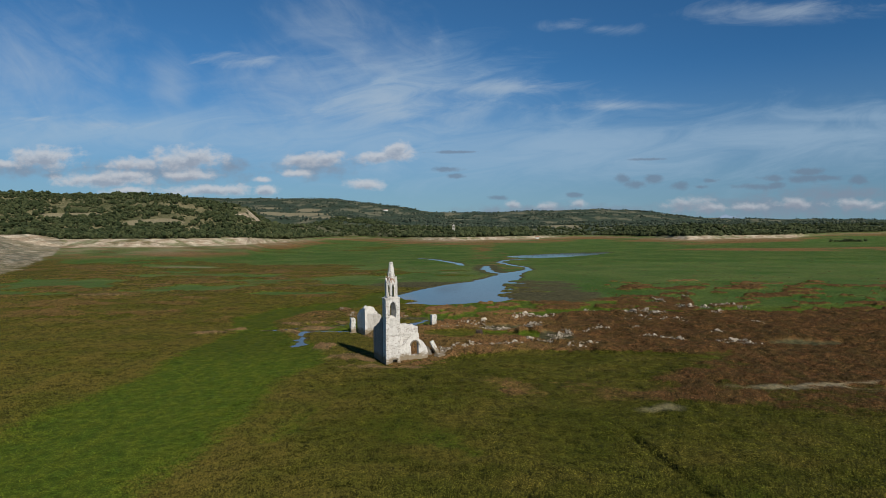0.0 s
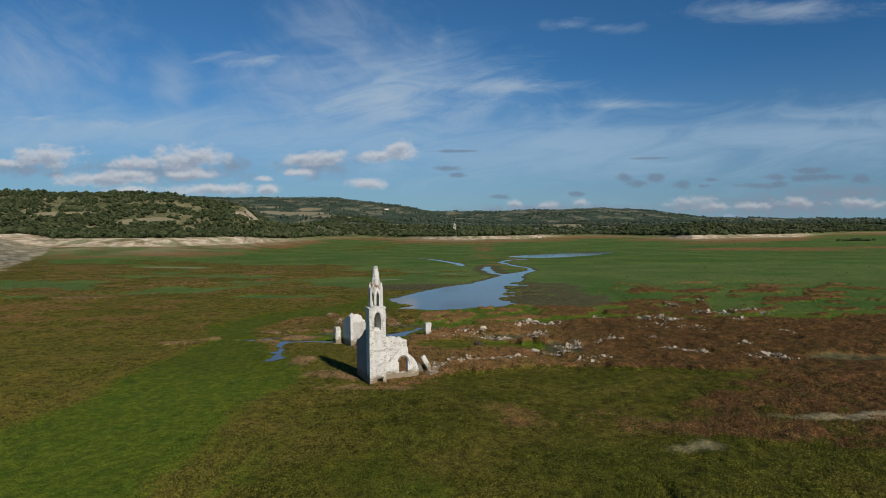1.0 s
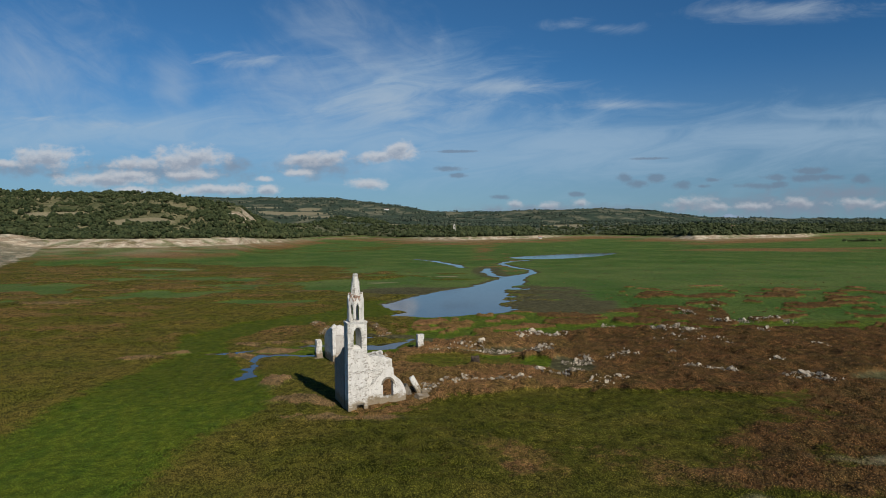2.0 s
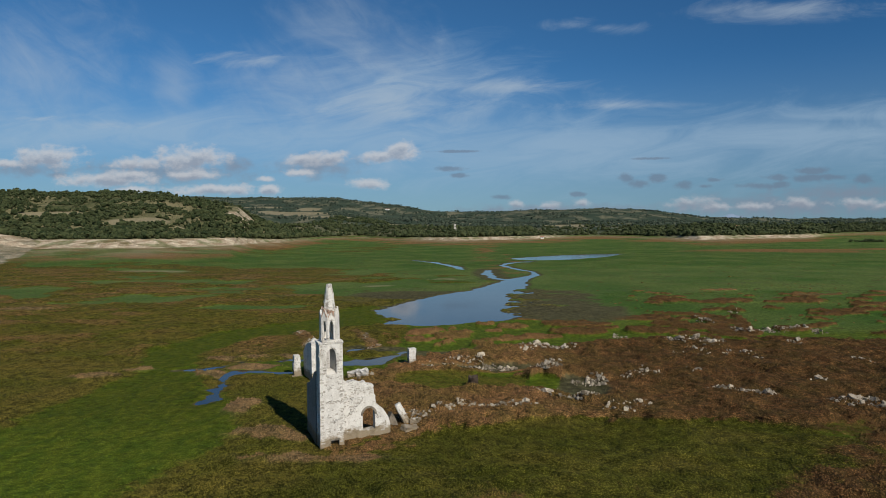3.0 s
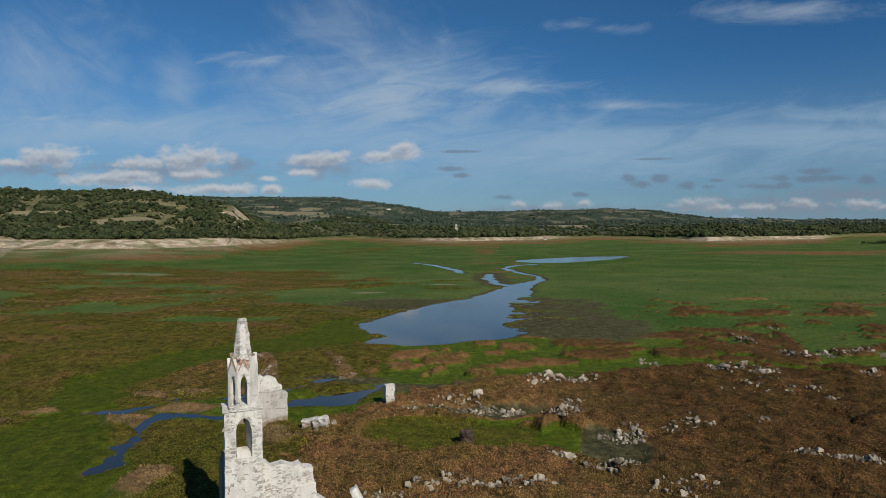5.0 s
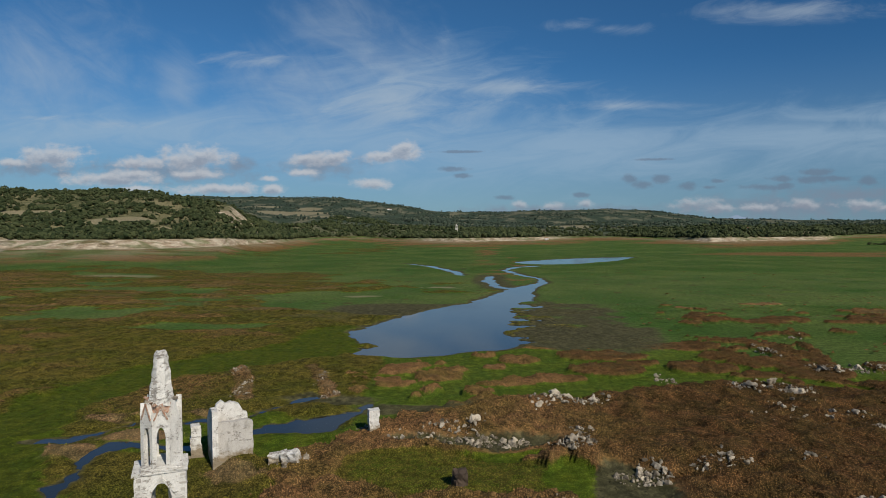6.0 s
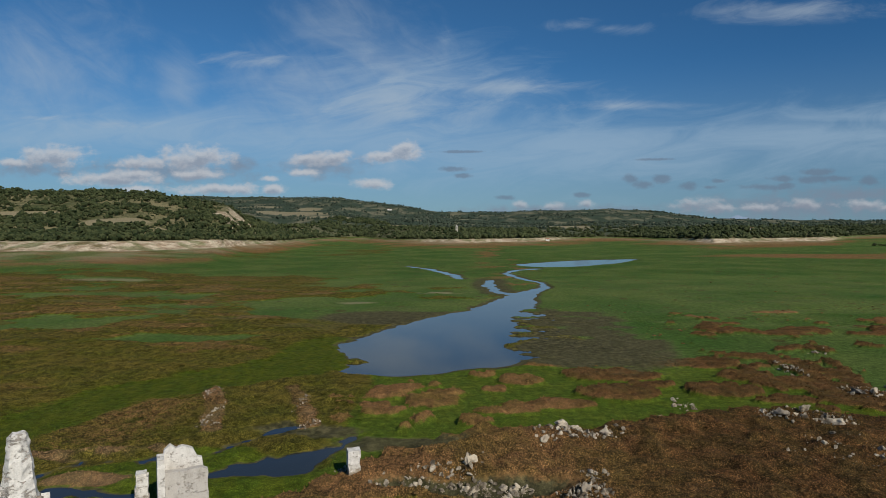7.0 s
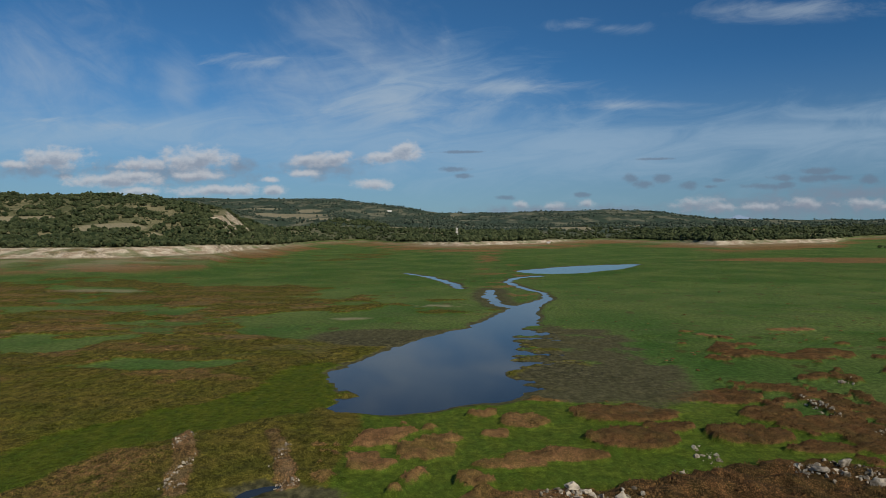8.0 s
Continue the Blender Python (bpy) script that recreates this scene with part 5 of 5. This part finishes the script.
FIELD_STONES = [(43.2, 149.2, 1.5), (41.3, 150.6, 0.9), (47.0, 151.0, 1.3), (47.9, 146.6, 1.8), (49.6, 138.0, 0.9), (59.3, 160.0, 1.7), (60.8, 159.2, 1.4), (66.1, 163.0, 1.2),
                (72.5, 162.0, 1.8), (74.0, 160.4, 1.6), (70.2, 188.4, 1.0), (49.3, 110.8, 1.5), (51.2, 111.8, 1.2), (47.0, 108.2, 0.8), (50.0, 107.0, 0.9), (35.6, 115.6, 0.6), (38.4, 114.9, 0.7),
                (41.4, 114.8, 0.8), (49.3, 133.5, 0.8), (62.0, 144.6, 1.3), (50.6, 119.7, 0.9), (65.0, 132.9, 1.0), (33.6, 158.0, 0.6), (29.4, 150.4, 0.6)]


def boulders(places, group, label, seed):
    rng = random.Random(seed)
    for k, (x, y, size) in enumerate(places):
        size *= 0.68
        upright = k % 5 == 2
        bm = stone_shape(seed * 100 + k, size * rng.uniform(0.8, 1.05), size * rng.uniform(0.6, 0.9), size * (rng.uniform(0.8, 1.0) if upright else rng.uniform(0.4, 0.65)), 13)
        bmesh.ops.triangulate(bm, faces=bm.faces)
        bmesh.ops.subdivide_edges(bm, edges=bm.edges, cuts=2, use_grid_fill=True)
        for v in bm.verts:
            v.co += v.co.normalized() * size * 0.3 * noise.noise(v.co * (2.6 / size) + Vector((k, seed, 0))) + noise.noise_vector(v.co * (6 / size)) * 0.09 * size
        ob = part("boulder", bm, PALE_STONE if rng.random() < 0.72 else GREY_STONE)
        tagged(ob, label, "stone", group)
        ob.matrix_world = pose(x, y, float(height_at(x, y)[0]) + size * 0.14, rng.uniform(-14, 14), rng.uniform(-14, 14), rng.uniform(0, 360))


boulders(YARD_STONES, "stones round the ruin", "pale angular boulder lying among brown plants", 7)
boulders(FIELD_STONES, "stones of the old village", "weathered limestone boulder on the brown marsh", 9)

stump = block(-0.48, 0.42, -0.4, 0.4, -0.9, 0.85, 0.16, 77)
bmesh.ops.subdivide_edges(stump, edges=stump.edges, cuts=1, use_grid_fill=True)
for v in stump.verts:
    v.co += noise.noise_vector(v.co * 3.1) * 0.14
stump = tagged(part("masonry_stump", stump, DARK_STONE), "dark weathered stump of masonry standing in olive rushes", "stone")
stump.matrix_world = pose(4.6, 119.2, float(height_at(4.6, 119.2)[0]) + 0.5, 4, -6, 30)

# heaps of smaller stones: x, y, half lengths, number
HEAPS = [(3.5, 131.0, 4.0, 1.5, 150), (8.4, 129.8, 3.4, 1.3, 190), (15.6, 127.4, 2.4, 1.6, 130), (17.2, 131.8, 1.4, 1.4, 50), (17.5, 142.4, 4.6, 1.4, 120), (20.5, 121.2, 2.6, 1.5, 120),
         (5.0, 108.8, 6.0, 1.6, 70), (-2.0, 105.8, 2.2, 1.6, 80), (17.5, 112.6, 2.6, 1.2, 60), (28.0, 122.6, 3.0, 1.6, 70), (-25.6, 149.0, 0.7, 5.0, 110), (-24.0, 145.2, 1.0, 1.4, 40)]
HEAPS += [(-12.8, 147.0, 1.3, 1.3, 80), (-5.9, 133.6, 0.9, 1.0, 36), (46.0, 150.0, 5.0, 2.0, 90), (66.0, 161.5, 9.0, 1.8, 220), (57.5, 173.5, 1.0, 5.0, 90), (49.5, 109.5, 4.0, 2.6, 150),
          (38.5, 115.2, 4.5, 1.0, 90), (22.0, 108.0, 3.0, 1.4, 40), (-11.4, 123.4, 2.2, 1.2, 60), (43.0, 138.0, 5.0, 4.0, 70), (-15.6, 154, 0.7, 4.0, 60), (-29.6, 159, 0.8, 3.5, 50), (48.5, 147.8, 2.5, 2.0, 50), (34.0, 155.0, 1.5, 3.0, 30)]


def heap_of_stones():
    rng = np.random.default_rng(17)
    shapes = []
    for k in range(10):
        bm = stone_shape(500 + k, 1.0, rng.uniform(0.6, 0.9), rng.uniform(0.45, 0.8), 12)
        bmesh.ops.triangulate(bm, faces=bm.faces)
        bm.verts.index_update()
        shapes.append((np.array([v.co for v in bm.verts]), np.array([[v.index for v in f.verts] for f in bm.faces])))
        bm.free()
    xs, ys, sizes = [], [], []
    for x, y, a, b, count in HEAPS:
        ang, rad = rng.random(count) * 6.28, np.sqrt(rng.random(count))
        xs.append(x + a * rad * np.cos(ang))
        ys.append(y + b * rad * np.sin(ang))
        sizes.append((0.07 + 0.40 * rng.random(count) ** 3.6) * (0.6 if x < -10 and y > 143 else 1.0))
    for x, y, size in YARD_STONES + FIELD_STONES:
        ang, rad = rng.random(9) * 6.28, size * (0.5 + 1.3 * rng.random(9))
        xs.append(x + rad * np.cos(ang))
        ys.append(y + rad * np.sin(ang))
        sizes.append(size * (0.12 + 0.28 * rng.random(9) ** 1.5))
    x, y, size = np.concatenate(xs), np.concatenate(ys), np.concatenate(sizes)
    z = height_at(x, y) + 0.12 * size
    pick = rng.integers(0, 10, len(x))
    all_v, all_t, base = [], [], 0
    for i in range(len(x)):
        v, t = shapes[pick[i]]
        turn = np.array(Euler(rng.random(3) * 6.28).to_matrix())
        all_v.append(v @ turn.T * size[i] + np.array([x[i], y[i], z[i]]))
        all_t.append(t + base)
        base += len(v)
    me = mesh_of("rubble", np.concatenate(all_v), np.concatenate(all_t), PALE_STONE)
    tagged(new("rubble", me), "scattered pale rubble of fallen walls on mud", "rubble", kind="stuff")


heap_of_stones()


# ---------------------------------------------------------------- far buildings
def house(x, y, turn, long, deep, tall, roof, label):
    thing = tagged(new("house"), label, "house")
    thing.matrix_world = pose(x, y, float(height_at(x, y)[0]) - 0.3, 0, 0, turn)
    walls = part("wall", block(-long / 2, long / 2, -deep / 2, deep / 2, 0, tall), WHITEWASH, thing)
    part("roof", slab([(-deep / 2 - 0.4, tall + 0.003), (deep / 2 + 0.4, tall + 0.003), (0, tall + roof)], -long / 2 - 0.4, long / 2 + 0.4, "u"), TILE, thing, "red tile roof")
    for k in range(3):
        part("window", block(-long * 0.3 + k * long * 0.3 - 0.5, -long * 0.3 + k * long * 0.3 + 0.5, -deep / 2 - 0.02, -deep / 2 + 0.05, tall * 0.35, tall * 0.75), DARK, walls)
    return thing


house(455, 1010, 15, 10, 6, 4, 1.2, "low white house with a red roof above the woods")
house(470, 1018, 15, 8, 6, 4, 1.2, "white house with a red roof among trees")
house(-300, 2520, 10, 18, 9, 5, 1.6, "long white house high on the far hillside")
house(135, 985, 5, 5, 4, 3, 1.0, "tiny whitewashed hut on the far bank")


def far_tower(x, y, tall):
    thing = tagged(new("bell_tower"), "slender tan bell tower rising out of the woods", "tower")
    thing.matrix_world = pose(x, y, float(height_at(x, y)[0]) - 0.3)
    part("shaft", block(-2, 2, -2, 2, 0, tall), GREY_PLASTER, thing)
    part("belfry", carve(block(-1.6, 1.6, -1.6, 1.6, tall, tall + 4), [block(-0.6, 0.6, -3, 3, tall + 0.8, tall + 3)]), GREY_PLASTER, thing)
    bm = bmesh.new()
    bmesh.ops.create_cone(bm, cap_ends=True, segments=8, radius1=1.9, radius2=0.1, depth=2.5, matrix=Matrix.Translation((0, 0, tall + 5.25)))
    part("cap", bm, GREY_PLASTER, thing)


far_tower(-4, 985, 9)



def tree(x, y, tall, spread, seed):
    """A tree with a tapered trunk, limbs and a crown of many leaf clumps."""
    rng = random.Random(seed)
    thing = tagged(new("tree"), "dark broad-crowned tree standing out on the hill's crest", "tree", "trees on the crest")
    thing.matrix_world = pose(x, y, float(height_at(x, y)[0]) - 0.2, 0, 0, rng.uniform(0, 360))
    bm = bmesh.new()
    bmesh.ops.create_cone(bm, cap_ends=True, segments=7, radius1=0.035 * tall, radius2=0.018 * tall, depth=0.55 * tall, matrix=Matrix.Translation((0, 0, 0.27 * tall)))
    for k in range(4):
        m = Matrix.Translation((0, 0, 0.45 * tall)) @ Matrix.Rotation(k * 1.6, 4, "Z") @ Matrix.Rotation(radians(42), 4, "Y") @ Matrix.Translation((0, 0, 0.2 * tall))
        bmesh.ops.create_cone(bm, cap_ends=True, segments=5, radius1=0.016 * tall, radius2=0.006 * tall, depth=0.42 * tall, matrix=m)
    part("trunk", bm, BARK, thing)
    bm = bmesh.new()
    for k in range(70):
        a, r = rng.uniform(0, 6.28), spread * math.sqrt(rng.random())
        z = tall * (0.62 + 0.34 * (1 - (r / spread) ** 2) * rng.uniform(0.2, 1.0)) + rng.uniform(-0.3, 0.3)
        bmesh.ops.create_icosphere(bm, subdivisions=1, radius=rng.uniform(0.3, 0.75), matrix=Matrix.Translation((r * math.cos(a), r * math.sin(a), z)))
    for v in bm.verts:
        v.co += Vector([rng.uniform(-0.22, 0.22) for _ in range(3)])
    part("crown", bm, FOLIAGE, thing)


for k, (x, y, tall, spread) in enumerate([(-503, 872, 10, 6), (-548, 876, 9, 5.5), (-561, 872, 8, 5), (-640, 880, 9, 5), (-668, 878, 8, 6), (-610, 874, 7, 4), (-430, 878, 7, 4.5)]):
    tree(x, y, tall, spread, 900 + k)

# mountains beyond the ridge, blue because haze is put into their colour
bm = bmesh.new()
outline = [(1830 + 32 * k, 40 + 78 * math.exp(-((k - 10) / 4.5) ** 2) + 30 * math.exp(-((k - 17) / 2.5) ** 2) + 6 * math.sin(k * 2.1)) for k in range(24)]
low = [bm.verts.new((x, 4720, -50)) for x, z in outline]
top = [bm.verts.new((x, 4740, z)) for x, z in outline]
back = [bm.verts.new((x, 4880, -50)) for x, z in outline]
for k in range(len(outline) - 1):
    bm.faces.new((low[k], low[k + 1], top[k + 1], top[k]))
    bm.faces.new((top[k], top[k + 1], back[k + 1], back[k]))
tagged(part("backdrop", bm, HAZE_BLUE), "mountains on the horizon in faint haze blue", "mountains", kind="structure")


# ---------------------------------------------------------------- bare stones in the church walls
def dressed(seed, sx, sy, sz):
    """A squared stone with uneven corners."""
    rng = random.Random(seed)
    bm = block(-sx, sx, -sy, sy, -sz, sz)
    for v in bm.verts:
        v.co += Vector((rng.uniform(-0.25, 0.25) * sx, 0, rng.uniform(-0.3, 0.3) * sz))
        if v.co.y < 0:
            v.co.x *= 0.93
            v.co.z *= 0.92
            v.co.y += rng.uniform(0, 0.008)
    me = bpy.data.meshes.new("stone")
    bmesh.ops.recalc_face_normals(bm, faces=bm.faces)
    bm.to_mesh(me)
    bm.free()
    me.materials.append(QUOIN_STONE)
    return me


STONES = [dressed(700 + k, 0.09 + 0.018 * k, 0.04, 0.055 + 0.014 * (k % 4)) for k in range(8)]


def set_stones(owner, places, seed):
    rng = random.Random(seed)
    for u, v, z in places:
        ob = new("stone", STONES[rng.randrange(8)])
        ob.parent = owner
        ob.location = (u, v, z)
        ob.rotation_euler = (0, rng.uniform(-0.12, 0.12), 0)
        ob.scale = (rng.uniform(0.7, 1.2), 1, rng.uniform(0.7, 1.15))


rng = random.Random(33)
places = []
z = 0.5
while z < 10.2:
    for u in (-0.17, -2.2):
        if rng.random() < 0.75:
            places.append((u + (0.12 if u < -1 else -0.12) * rng.random(), 0.02, z + rng.uniform(-0.08, 0.08)))
    z += 0.3
for _ in range(24):
    u, z = rng.uniform(-2.0, -0.4), rng.uniform(0.9, 6.9) if rng.random() < 0.75 else rng.uniform(7, 10)
    if abs(u + 1.17) > 0.78 or z < 7.1 or z > 10.15:
        places.append((u, 0.026, z))
for z in (7.5, 7.75, 8.0, 8.3, 8.6):
    places += [(-1.84 + rng.uniform(-0.04, 0.04), 0.02, z), (-0.5 + rng.uniform(-0.04, 0.04), 0.02, z)]
set_stones(TOWER, places, 34)
places = []
while len(places) < 44:
    u, z = rng.uniform(0.3, 4.8), rng.uniform(0.7, 6.0)
    if z < (5.3 if u < 3.2 else 3.0 - (u - 3.6) * 1.2) and not (1.9 < u < 3.85 and z < 3.6) and (z > 3.6 or rng.random() < 0.25):
        places.append((u, 1.072, z))
set_stones(FRONT_WALL, places, 35)
